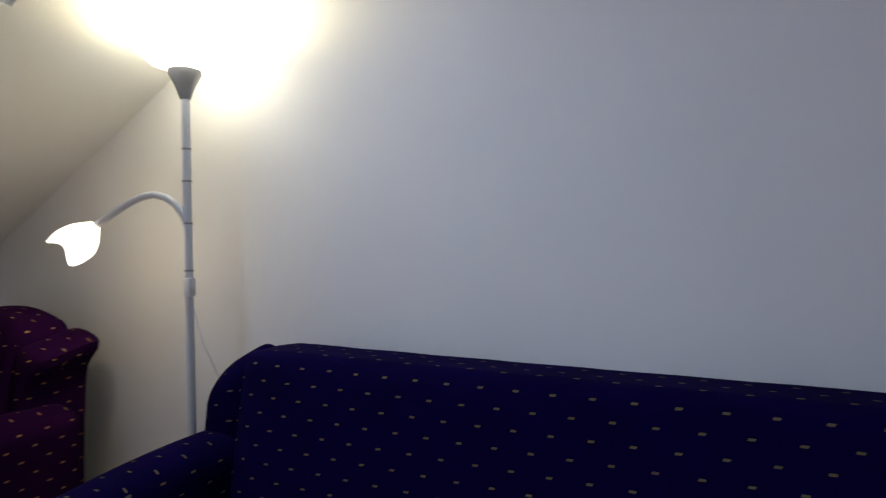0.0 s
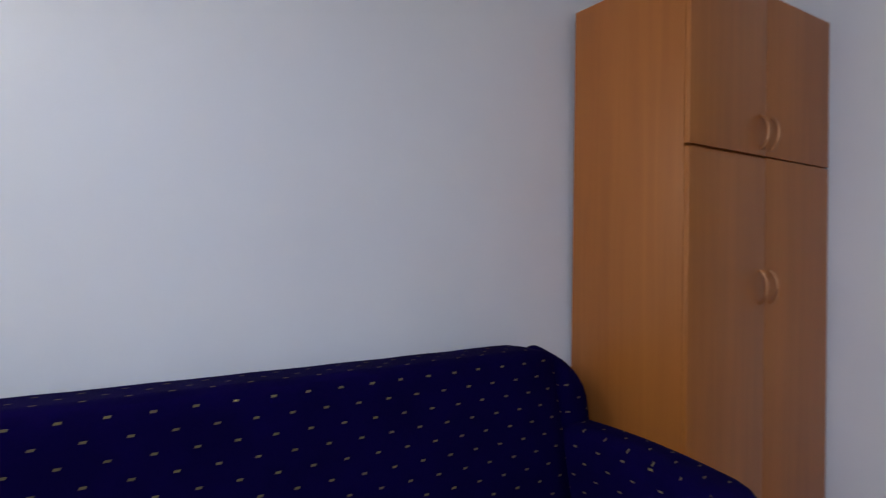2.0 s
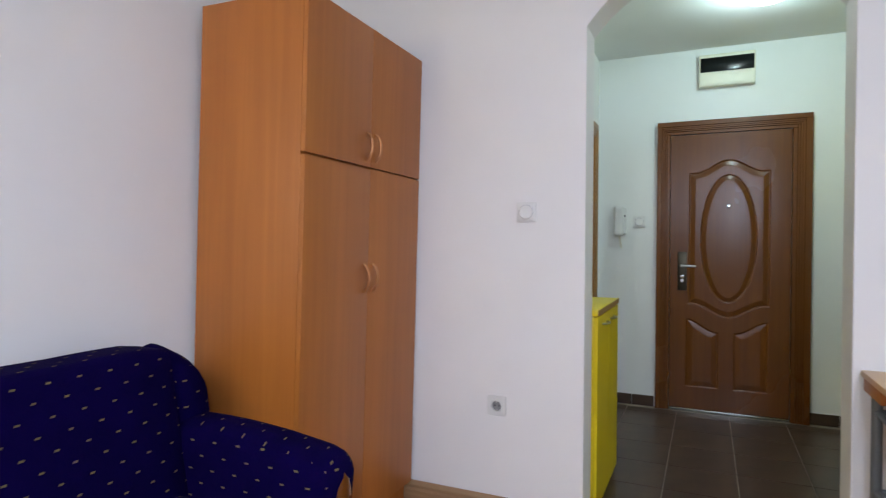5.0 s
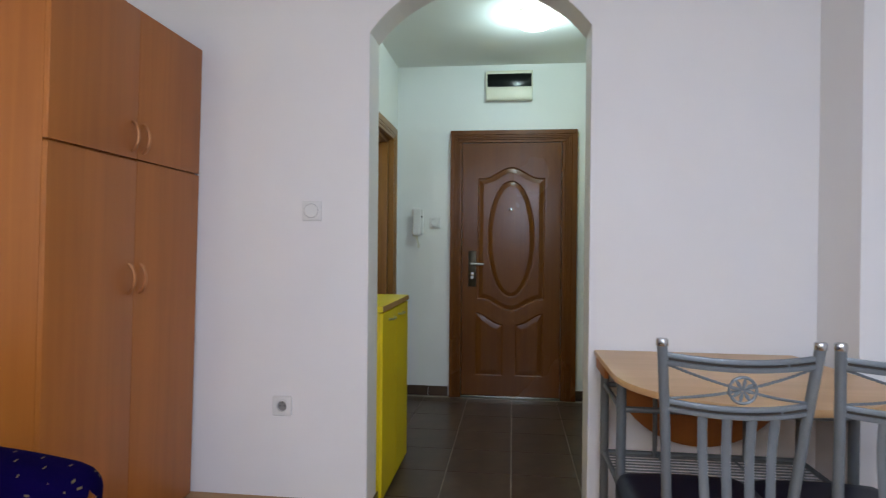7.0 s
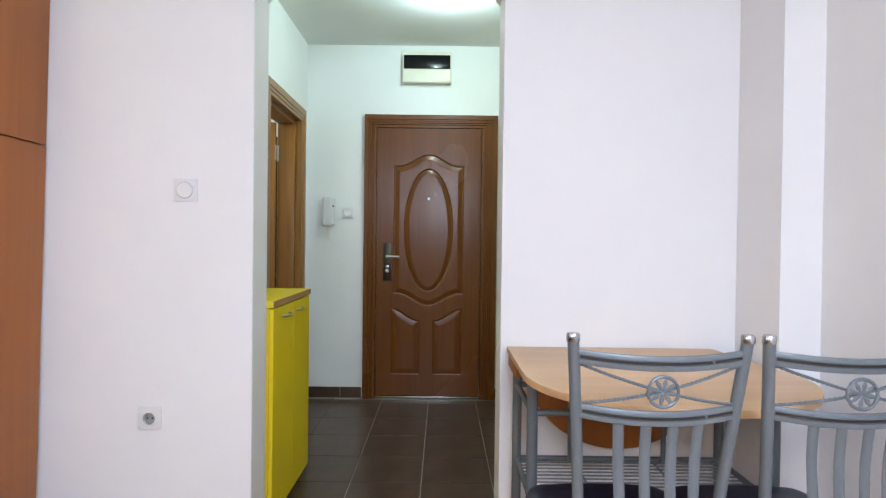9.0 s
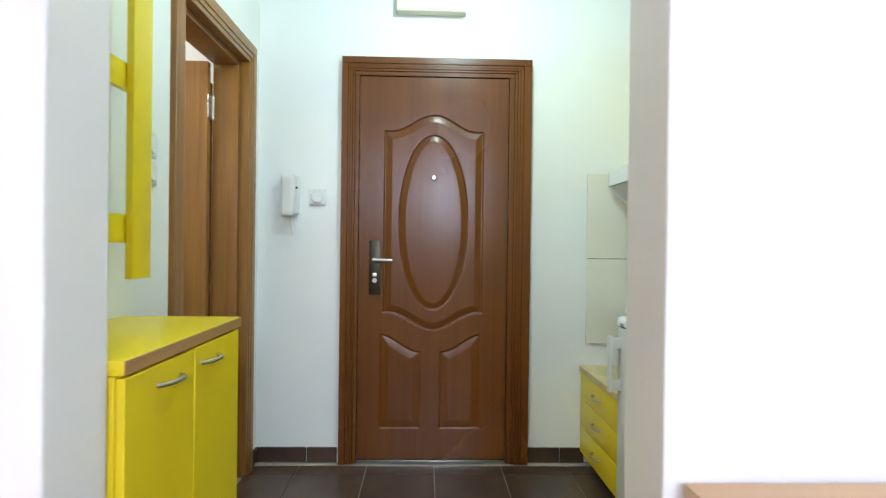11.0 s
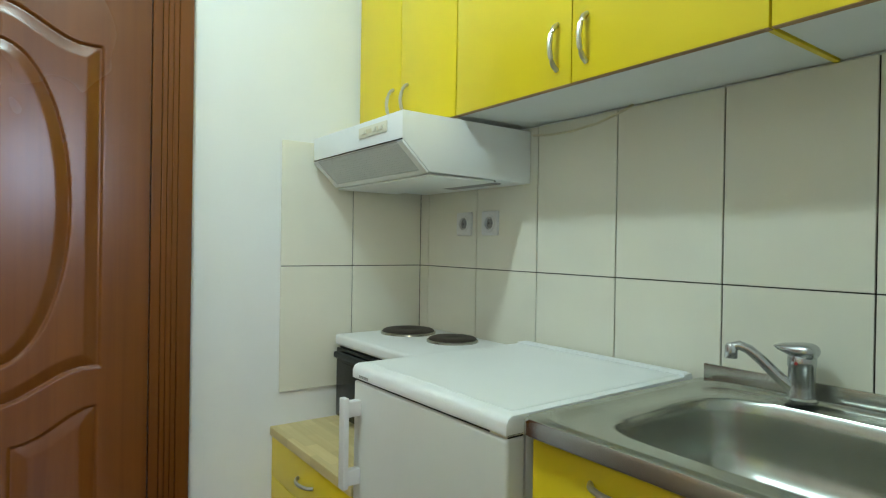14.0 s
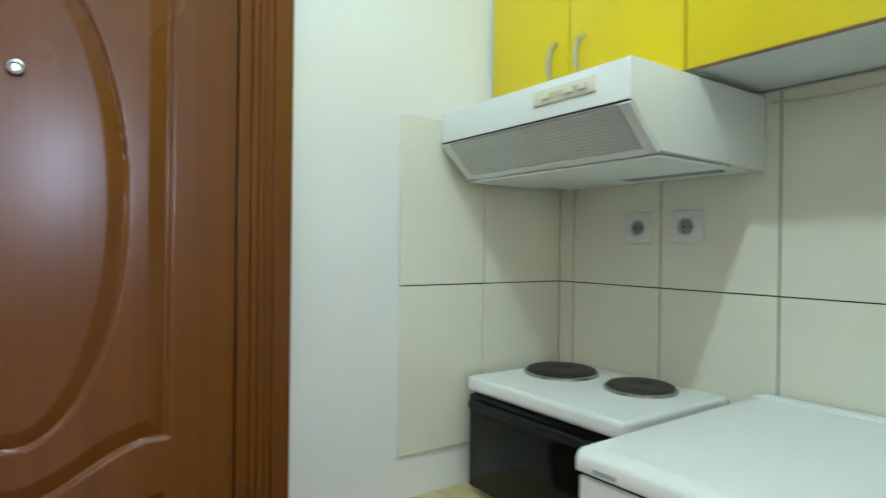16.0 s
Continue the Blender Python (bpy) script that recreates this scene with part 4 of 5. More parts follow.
# ---- metal chairs
def metal_chair(cx, cy):
    """A tube chair that faces +x; cx, cy is the foot of its back at the seat."""
    c = thing("dining_chair", (cx, cy, 0), "grey metal chair with wheel ornament and navy seat", "chair", "chairs at the table")
    hb, ht, zt = 0.145, 0.1815, 0.988

    def post(sd, z):
        f = max(0, (z - 0.45) / (zt - 0.45))
        return (cx - 0.085 * f - (0.10 * (1 - z / 0.45) if z < 0.45 else 0), cy + sd * (hb + (ht - hb) * f ** 1.3 + (0.02 * (1 - z / 0.45) if z < 0.45 else 0)), z)
    for sd in (-1, 1):
        b = bm_new(); tube(b, [post(sd, z) for z in (0, 0.15, 0.30, 0.45, 0.55, 0.65, 0.75, 0.85, 0.95, zt - 0.012)], 0.0125, 14)
        p = part("back_post", b, M_SILVER, c)
        e = Vector(post(sd, zt - 0.012))
        b = bm_new(); lathe(b, e, [(0.0132, -0.006), (0.0140, -0.004), (0.0142, 0.008), (0.012, 0.012), (0.0001, 0.013)], 20)
        part("end_cap", b, M_CHROME, p, "polished chrome end cap")

    def rail_pt(z, u, dz=0.0):
        a, e = Vector(post(-1, z)), Vector(post(1, z))
        q = a + (e - a) * (u + 1) / 2
        q.x -= 0.030 * (1 - u * u)
        q.z -= 0.010 * (1 - u * u) - dz
        return q
    for z in (0.940, 0.823):
        b = bm_new()
        pts = [rail_pt(z, -0.99 + 1.98 * i / 16) for i in range(17)]
        sect = [(-0.0055, -0.0150), (0.0055, -0.0150), (0.0065, -0.0125), (0.0065, 0.0125), (0.0055, 0.0150), (-0.0055, 0.0150), (-0.0065, 0.0125), (-0.0065, 0.0048), (-0.0030, 0.0040), (-0.0030, -0.0040), (-0.0065, -0.0048), (-0.0065, -0.0125)]
        rings = [[b.verts.new(q + Vector((dx, 0, dz))) for dx, dz in sect] for q in pts]
        for A, B in zip(rings, rings[1:]):
            for k in range(12):
                b.faces.new((A[k], A[(k + 1) % 12], B[(k + 1) % 12], B[k]))
        b.faces.new(rings[0]); b.faces.new(rings[-1])
        part("back_rail", b, M_SILVER, c)
        b = bm_new()
        for u0, u1, n in ((-0.95, -0.60, 30), (-0.56, 0.93, 120)):
            for ph0 in (0, pi):
                tube(b, [rail_pt(z, u0 + (u1 - u0) * i / n) + Vector((-0.0042 + 0.001 * cos(i * 1.15 + ph0), 0, 0.0018 * sin(i * 1.15 + ph0))) for i in range(n + 1)], 0.0017, 5)
        part("rope_inlay", b, M_IRON, c, "twisted dark metal rope inlay")
    for sd in (-1, 1):
        b = bm_new()
        for ph0 in (0, pi):
            tube(b, [rail_pt(0.925 - 0.086 * i / 90, sd * (-0.95 + 1.90 * i / 90)) + Vector((0.0019 * cos(i * 1.25 + ph0), 0, 0.0019 * sin(i * 1.25 + ph0))) for i in range(91)], 0.0024, 5)
        part("twisted_bar", b, M_SILVER, c)
    mid = rail_pt(0.882, 0.0)
    b = bm_new(); tube(b, [(mid.x - 0.004, mid.y + 0.031 * cos(2 * pi * i / 28), mid.z + 0.031 * sin(2 * pi * i / 28)) for i in range(28)], 0.0038, 8, True)
    wheel = part("wheel_ornament", b, M_SILVER, c)
    for k in range(8):
        a = 2 * pi * k / 8 + 0.2
        b = bm_new()
        tube(b, [(mid.x - 0.004, mid.y + r_ * cos(a), mid.z + r_ * sin(a)) for r_ in (0.004, 0.010, 0.017, 0.024, 0.030)], [0.002, 0.0035, 0.005, 0.0035, 0.002], 6, False, (0, 0.5))
        part("spoke", b, M_SILVER, wheel)
    for u in (-0.50, -0.17, 0.17, 0.50):
        b = bm_new()
        t_ = rail_pt(0.808, u)
        f_ = rail_pt(0.44, u * 0.95)
        pts = []
        for i in range(11):
            k = i / 10
            q = t_ + (f_ - t_) * k
            q.x -= 0.022 * sin(pi * k) - 0.02 * sin(2 * pi * k) * 0.6
            pts.append(q)
        tube(b, pts, 0.0118, 10, False, (0, 0.45))
        part("back_slat", b, M_SILVER, c)
    b = bm_new(); soft_box(b, cx + 0.015, cx + 0.43, cy - 0.215, cy + 0.215, 0.418, 0.470, 0.024, 12,
                           lambda x, y, z: (x, cy + (y - cy) * (0.84 + 0.16 * min(1, (x - cx) / 0.2)) * (1 - 0.18 * max(0, (x - cx - 0.32) / 0.11) ** 2), z + 0.006 * (1 - ((y - cy) / 0.2) ** 2)))
    part("seat", b, M_NAVYSEAT, c, "padded navy vinyl seat")
    b = bm_new(); tube(b, [(cx + 0.01, cy - 0.16, 0.41), (cx + 0.38, cy - 0.19, 0.41), (cx + 0.40, cy - 0.16, 0.41), (cx + 0.40, cy + 0.16, 0.41), (cx + 0.38, cy + 0.19, 0.41), (cx + 0.01, cy + 0.16, 0.41)], 0.010, 10)
    part("seat_frame", b, M_SILVER, c)
    for sd in (-1, 1):
        b = bm_new(); tube(b, [(cx + 0.38, cy + sd * 0.17, 0.41), (cx + 0.39, cy + sd * 0.18, 0.2), (cx + 0.40, cy + sd * 0.19, 0.0)], 0.0125, 12)
        part("front_leg", b, M_SILVER, c)
        b = bm_new(); tube(b, [(cx - 0.03, cy + sd * 0.16, 0.22), (cx + 0.39, cy + sd * 0.18, 0.22)], 0.008, 8)
        part("stretcher", b, M_SILVER, c)
    return c


first = metal_chair(1.885, -0.893)
copy_thing(first, pose(1.885, -1.298, 0))

SHIFT[0] = HALL
# ---- kitchen: wall tiles, units, appliances
lc = thing("drawer_unit", (4.6, -1.43, 0), "low yellow kitchen unit with three drawers", "drawer unit")
b = bm_new(); box(b, 4.305, XE - 0.006, YK + 0.004, -1.1375, 0.06, 0.484, 0.0015)
part("body", b, M_MELAMINE, lc)
for z0, z1 in ((0.344, 0.480), (0.204, 0.341), (0.065, 0.201)):
    b = bm_new(); box(b, 4.307, XE - 0.008, -1.137, -1.119, z0, z1, 0.0015)
    d = part("drawer_front", b, M_YELLOW, lc)
    zc = (z0 + z1) / 2 + 0.005
    part("handle", bow_handle((4.555, -1.119, zc), (4.665, -1.119, zc), (0, 1, 0), 0.0055, 0.026), M_NICKEL, d, "bowed nickel handle")
b = bm_new(); box(b, 4.32, XE - 0.02, YK + 0.03, -1.20, 0.0, 0.06)
part("plinth", b, M_BLACKP, lc)
b = bm_new(); box(b, 4.295, XE - 0.002, YK + 0.002, -1.112, 0.485, 0.516, 0.004)
single("worktop", b, M_WORKTOP, "pale butcher-block laminate worktop on the drawer unit", "worktop")

# fridge
fx0, fx1, fyf, fyb = 3.684, 4.258, -1.110, -1.731
fr = thing("fridge", ((fx0 + fx1) / 2, -1.4, 0), "white under-counter fridge with flat top", "fridge")
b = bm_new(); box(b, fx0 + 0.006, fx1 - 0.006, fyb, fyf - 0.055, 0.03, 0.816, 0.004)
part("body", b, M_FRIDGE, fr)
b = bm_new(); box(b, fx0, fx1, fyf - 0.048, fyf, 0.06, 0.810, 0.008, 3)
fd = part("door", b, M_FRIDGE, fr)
b = bm_new()
prof = [(fyf + 0.004, 0.817), (fyf + 0.004, 0.838), (fyf - 0.001, 0.848), (fyf - 0.012, 0.853), (fyb, 0.853), (fyb, 0.817)]
extrude(b, prof, 0, fx0 - 0.002, fx1 + 0.002, 0.003)
part("lid", b, M_WHITE, fr, "white enamelled top")
b = bm_new(); box(b, fx0 + 0.020, fx1 - 0.020, fyb + 0.040, fyf - 0.030, 0.8525, 0.8545, 0.0012, 1)
part("top_panel", b, M_WHITE, fr)
b = bm_new(); box(b, fx0 + 0.004, fx1 - 0.004, fyf - 0.045, fyf - 0.006, 0.8095, 0.8172)
part("door_gasket", b, M_DARK, fr, "dark rubber gasket line")
b = bm_new()
box(b, fx0, fx1, fyb, fyb + 0.034, 0.8525, 0.858, 0.002)
for i in range(4):
    box(b, fx0 + 0.01, fx1 - 0.01, fyb + 0.004 + 0.007 * i, fyb + 0.008 + 0.007 * i, 0.857, 0.8605, 0.0006, 1)
part("rear_grille", b, M_WHITE, fr, "ribbed white strip along the top's rear")
b = bm_new(); box(b, fx0 + 0.004, fx0 + 0.05, fyf - 0.050, fyf - 0.002, 0.8105, 0.8165, 0.002)
part("hinge_cap", b, M_CREAM, fr)
hx = fx1 - 0.030
b = bm_new()
box(b, hx - 0.012, hx + 0.016, fyf + 0.034, fyf + 0.050, 0.545, 0.775, 0.005)
box(b, hx - 0.010, hx + 0.014, fyf - 0.001, fyf + 0.038, 0.725, 0.765, 0.004)
box(b, hx - 0.010, hx + 0.014, fyf - 0.001, fyf + 0.038, 0.552, 0.592, 0.004)
part("handle", b, M_PLASTIC, fd, "white plastic bar handle")
b = bm_new()
for i in range(6):
    box(b, fx1 - 0.040 - 0.0075 * i, fx1 - 0.035 - 0.0075 * i, fyf + 0.0035, fyf + 0.0048, 0.822, 0.829)
part("badge", b, M_GREYP, fr, "small grey maker's mark")
for x in (fx0 + 0.05, fx1 - 0.05):
    for y in (fyf - 0.09, fyb + 0.05):
        b = bm_new(); lathe(b, (x, y, 0), [(0.016, 0.0), (0.016, 0.031)], 12)
        part("foot", b, M_BLACKP, fr)

turn = Matrix.Translation((fx0 + HALL.x, fyf + HALL.y, 0)) @ Matrix.Rotation(radians(1.2), 4, "Z") @ Matrix.Translation((-fx0 - HALL.x, -fyf - HALL.y, 0))
fr.matrix_world = turn @ Matrix.Translation(fr.location)

# table-top cooker on the worktop
sv = thing("mini_cooker", (4.61, -1.5, 0.516), "white table-top cooker with two hotplates and black oven", "cooker")
b = bm_new(); box(b, 4.355, 4.862, -1.728, -1.352, 0.528, 0.792, 0.006)
part("body", b, M_BLACKP, sv)
b = bm_new(); box(b, 4.348, 4.868, -1.732, -1.335, 0.792, 0.832, 0.012, 3)
part("hob", b, M_WHITE, sv, "white enamelled hob")
b = bm_new(); box(b, 4.375, 4.860, -1.3515, -1.338, 0.535, 0.785, 0.005)
od = part("oven_door", b, M_BLACK, sv, "black glass oven door")
b = bm_new(); box(b, 4.420, 4.840, -1.334, -1.316, 0.752, 0.774, 0.006)
for x in (4.44, 4.82):
    box(b, x - 0.01, x + 0.01, -1.339, -1.325, 0.755, 0.771)
part("handle", b, M_BLACKP, od)
b = bm_new(); box(b, 4.450, 4.815, -1.3385, -1.3365, 0.575, 0.735, 0.001)
part("oven_window", b, M_BLACK, od)
for x, y, r in ((4.752, -1.580, 0.098), (4.508, -1.605, 0.084)):
    b = bm_new(); lathe(b, (x, y, 0.831), [(r + 0.006, 0.0), (r + 0.005, 0.006), (r, 0.009), (r - 0.001, 0.007)], 44)
    part("plate_ring", b, M_STEEL, sv, "steel ring round the hotplate")
    b = bm_new(); lathe(b, (x, y, 0.834), [(r - 0.001, 0.0), (r - 0.002, 0.010), (r - 0.008, 0.013), (r * 0.3, 0.0125), (r * 0.25, 0.011), (0.0001, 0.011)], 44)
    part("hotplate", b, M_IRON, sv, "black cast-iron hotplate")
for x in (4.39, 4.83):
    for y in (-1.38, -1.70):
        b = bm_new(); lathe(b, (x, y, 0.516), [(0.012, 0.0), (0.012, 0.013)], 10)
        part("foot", b, M_BLACKP, sv)

# sink unit
sx0, sx1 = 2.900, 3.664
su = thing("sink_unit", (3.33, -1.43, 0), "yellow base unit under the steel sink", "cabinet")
b = bm_new(); box(b, sx0, sx1 - 0.012, YK + 0.004, -1.160, 0.10, 0.640, 0.0015)
part("body", b, M_MELAMINE, su)
for a, c in ((sx0 + 0.002, (sx0 + sx1) / 2 - 0.008), ((sx0 + sx1) / 2 - 0.004, sx1 - 0.014)):
    b = bm_new(); box(b, a, c, -1.1595, -1.142, 0.105, 0.816, 0.0015)
    d = part("door", b, M_YELLOW, su)
    part("handle", bow_handle(((a + c) / 2 - 0.055, -1.142, 0.78), ((a + c) / 2 + 0.055, -1.142, 0.78), (0, 1, 0), 0.0055, 0.026), M_NICKEL, d, "bowed nickel handle")
b = bm_new(); box(b, sx0 + 0.01, sx1 - 0.02, YK + 0.03, -1.20, 0.0, 0.10)
part("plinth", b, M_BLACKP, su)
b = bm_new(); box(b, sx1 - 0.0275, sx1 - 0.0125, YK + 0.004, -1.1605, 0.661, 0.816); box(b, sx0, sx0 + 0.016, YK + 0.004, -1.1605, 0.661, 0.816)
part("side_panel", b, M_MELAMINE, su)

sk = thing("steel_sink", (3.33, -1.43, 0.66), "worn stainless steel sink with one bowl and splash edge", "sink")
b = bm_new()
N, Mm = 72, 15
bx, by, ba, bb = 3.330, -1.420, 0.250, 0.214


def sup(a, p, q, e):
    return (p * abs(cos(a)) ** (2 / e) * (1 if cos(a) > 0 else -1), q * abs(sin(a)) ** (2 / e) * (1 if sin(a) > 0 else -1))


rings = []
outer = (sx0 + 0.003, sx1 + 0.002, -1.728, -1.118)
UP = 0.022
cxo, cyo, hx_, hy_ = (outer[0] + outer[1]) / 2, (outer[2] + outer[3]) / 2, (outer[1] - outer[0]) / 2, (outer[3] - outer[2]) / 2


def ring_rect(k, z, e):
    out = []
    for i in range(N):
        a = 2 * pi * i / N
        u, v = sup(a, 1, 1, e)
        out.append(b.verts.new((cxo + u * hx_ * k, cyo + v * hy_ * k, z + UP)))
    return out


rings.append(ring_rect(1.0, 0.806, 30))
rings.append(ring_rect(1.0, 0.830, 30))
rings.append(ring_rect(0.992, 0.835, 26))
rings.append(ring_rect(0.955, 0.835, 14))
rings.append(ring_rect(0.942, 0.8375, 12))
rings.append(ring_rect(0.925, 0.8375, 10))
rings.append(ring_rect(0.905, 0.831, 9))
rings.append(ring_rect(0.872, 0.829, 9))
for k, z in ((1.06, 0.829), (1.02, 0.827), (0.995, 0.820), (0.982, 0.800), (0.965, 0.762), (0.94, 0.722), (0.90, 0.692), (0.84, 0.673), (0.75, 0.663), (0.60, 0.659), (0.36, 0.656), (0.12, 0.653)):
    out = []
    for i in range(N):
        u, v = sup(2 * pi * i / N, ba, bb, 4.2)
        out.append(b.verts.new((bx + u * k, by + v * k, z + UP)))
    rings.append(out)
for A, B in zip(rings, rings[1:]):
    for j in range(N):
        b.faces.new((A[j], A[(j + 1) % N], B[(j + 1) % N], B[j]))
b.faces.new(rings[-1])
part("basin", b, M_STEEL, sk)
b = bm_new(); box(b, sx0 + 0.003, sx1 + 0.002, -1.7355, -1.7275, 0.840, 0.889, 0.003)
part("splash_edge", b, M_STEEL, sk)
b = bm_new(); lathe(b, (bx, by, 0.6755), [(0.036, 0.0), (0.036, 0.003), (0.030, 0.004), (0.026, 0.0015), (0.0001, 0.0015)], 28)
part("drain", b, M_CHROME, sk, "round chrome drain")

SHIFT[0] = HALL + Vector((0, -0.012, 0.026))
tp = thing("mixer_tap", (3.425, -1.660, 0.832), "chrome single-lever mixer tap on the sink", "tap")
tx, ty = 3.425, -1.660
b = bm_new(); lathe(b, (tx, ty, 0.832), [(0.030, 0.0), (0.030, 0.006), (0.026, 0.010), (0.0245, 0.030), (0.0245, 0.075), (0.026, 0.078), (0.026, 0.098), (0.022, 0.106), (0.0001, 0.110)], 32)
part("tap_body", b, M_CHROME, tp)
b = bm_new()
tube(b, [(tx + 0.010, ty + 0.008, 0.858), (tx + 0.032, ty + 0.018, 0.878), (tx + 0.064, ty + 0.032, 0.916), (tx + 0.086, ty + 0.042, 0.938), (tx + 0.102, ty + 0.049, 0.945), (tx + 0.116, ty + 0.055, 0.940)], [0.013, 0.0125, 0.0115, 0.011, 0.011, 0.010], 14)
sp = part("spout", b, M_CHROME, tp)
b = bm_new(); lathe(b, (tx + 0.116, ty + 0.055, 0.914), [(0.0115, 0.0), (0.013, 0.003), (0.013, 0.028), (0.009, 0.034)], 18)
part("aerator", b, M_CHROME, sp)
b = bm_new(); soft_box(b, tx - 0.029, tx + 0.052, ty - 0.027, ty + 0.027, 0.926, 0.962, 0.0175, 10, lambda x, y, z: (x, ty + (y - ty) * (1 - 0.35 * max(0, (x - tx) / 0.052) ** 2), (0.938 + (z - 0.938) * (1 - 0.75 * max(0, (x - tx) / 0.052))) + 0.010 * max(0, (x - tx) / 0.052)))
part("lever", b, M_CHROME, tp)
b = bm_new(); lathe(b, (tx + 0.0, ty + 0.0255, 0.919), [(0.0038, 0.0), (0.0034, 0.002), (0.0001, 0.002)], 14, "y")
part("mark", b, M_RED, tp, "small red hot mark")
tp.scale = (1, 1, 0.91)
SHIFT[0] = HALL


# wall cabinets
def wall_cabinet(x0, x1, doors, hside, sides=()):
    c = thing("wall_cabinet", ((x0 + x1) / 2, -1.6, 1.55), "yellow wall cabinet with white underside and bowed handles", "cabinet", "kitchen wall cabinets")
    b = bm_new(); box(b, x0 + 0.001, x1 - 0.001, YK + 0.002, -1.458, 1.552, 2.175, 0.0015)
    part("body", b, M_MELAMINE, c)
    for a, e in sides:
        b = bm_new(); box(b, a, e, YK + 0.003, -1.4585, 1.5490, 2.1755, 0.001, 1)
        part("side_panel", b, M_YELLOW, c)
    for (a, e), h in zip(doors, hside):
        b = bm_new(); box(b, a + 0.0015, e - 0.0015, -1.4575, -1.440, 1.550, 2.174, 0.0015)
        d = part("door", b, M_YELLOW, c)
        b = bm_new(); box(b, a + 0.0016, e - 0.0016, -1.457, -1.4405, 1.5482, 1.5498)
        part("edge_strip", b, M_EDGE, d)
        xh = a + 0.045 if h == "a" else e - 0.045
        part("handle", bow_handle((xh, -1.440, 1.588), (xh, -1.440, 1.700), (0, 1, 0), 0.0062, 0.028), M_NICKEL, d, "ribbed bowed nickel handle")
    return c


wall_cabinet(4.292, 4.900, ((4.292, 4.606), (4.606, 4.900)), ("e", "a"))
wall_cabinet(3.392, 4.290, ((3.392, 3.842), (3.842, 4.290)), ("e", "a"), ((3.3925, 3.4045),))
wall_cabinet(2.900, 3.390, ((2.900, 3.390),), ("a",))

# cooker hood
hd = thing("cooker_hood", (4.57, -1.5, 1.37), "white cooker hood with slanted filter front", "hood")
hx0, hx1 = 4.272, 4.872
prof = [(-1.243, 1.536), (-1.243, 1.458), (-1.335, 1.372), (-1.733, 1.366), (-1.733, 1.536)]
b = bm_new(); extrude(b, prof, 0, hx0, hx1, 0.003)
body = part("body", b, M_WHITE, hd)


def on_slant(x0, x1, f0, f1, lift, thick):
    b = bm_new()
    p0, p1 = Vector((0, -1.243, 1.458)), Vector((0, -1.335, 1.372))
    n = Vector((0, 0.086, -0.092)).normalized()
    vs = []
    for k in (lift, lift + thick):
        for x, f in ((x0, f0), (x1, f0), (x1, f1), (x0, f1)):
            q = p0 + (p1 - p0) * f + n * k
            vs.append(b.verts.new((x, q.y, q.z)))
    for f in ((0, 3, 2, 1), (4, 5, 6, 7), (0, 1, 5, 4), (1, 2, 6, 5), (2, 3, 7, 6), (3, 0, 4, 7)):
        b.faces.new([vs[i] for i in f])
    return b


part("filter", on_slant(hx0 + 0.030, hx1 - 0.030, 0.06, 0.90, 0.0005, 0.002), M_MESHB, hd, "grey filter mesh")
for k in range(12):
    row = on_slant(hx0 + 0.036, hx1 - 0.036, 0.085 + 0.067 * k, 0.123 + 0.067 * k, 0.0025, 0.0012)
    for i in range(53):
        xb = hx0 + 0.040 + 0.010 * i
        web = on_slant(xb, xb + 0.0052, 0.118 + 0.067 * k, 0.156 + 0.067 * k, 0.0025, 0.0010)
        me = bpy.data.meshes.new("web")
        web.to_mesh(me)
        web.free()
        row.from_mesh(me)
        bpy.data.meshes.remove(me)
    part("filter_slat", row, M_MESH, hd)
for a, e in ((hx0 + 0.003, hx0 + 0.030), (hx1 - 0.030, hx1 - 0.003)):
    part("filter_bracket", on_slant(a, e, 0.04, 1.0, 0.0005, 0.006), M_WHITE, hd)
part("filter_lip", on_slant(hx0 + 0.030, hx1 - 0.030, 0.90, 1.02, 0.0005, 0.005), M_WHITE, hd)
part("seam", on_slant(hx0 + 0.003, hx1 - 0.003, 0.005, 0.035, 0.0003, 0.0006), M_DARK, hd)
b = bm_new(); box(b, 4.353, 4.523, -1.2428, -1.239, 1.487, 1.519, 0.002)
sw_ = part("control_panel", b, M_CREAM, hd, "yellowed cream slider panel")
# thin strip of darker cream in place of the recessed slot's shade
b = bm_new(); box(b, 4.372, 4.492, -1.239, -1.2384, 1.4955, 1.5090)
part("slot", b, M_CORD, sw_)
for x in (4.372, 4.412, 4.474):
    b = bm_new(); box(b, x, x + 0.020, -1.2386, -1.2335, 1.4965, 1.5080, 0.001)
    part("slider", b, M_CREAM, sw_)
b = bm_new(); box(b, hx0 + 0.006, hx1 - 0.006, -1.585, -1.338, 1.3595, 1.3655, 0.002)
part("bottom_panel", b, M_WHITE, hd)
b = bm_new(); box(b, hx0 + 0.05, hx0 + 0.30, -1.650, -1.592, 1.3615, 1.3665, 0.001)
part("lamp_cover", b, M_GREYP, hd, "dull grey lamp cover")
b = bm_new(); box(b, hx0 + 0.006, hx1 - 0.006, -1.591, -1.586, 1.3635, 1.3665)
part("panel_gap", b, M_DARK, hd)

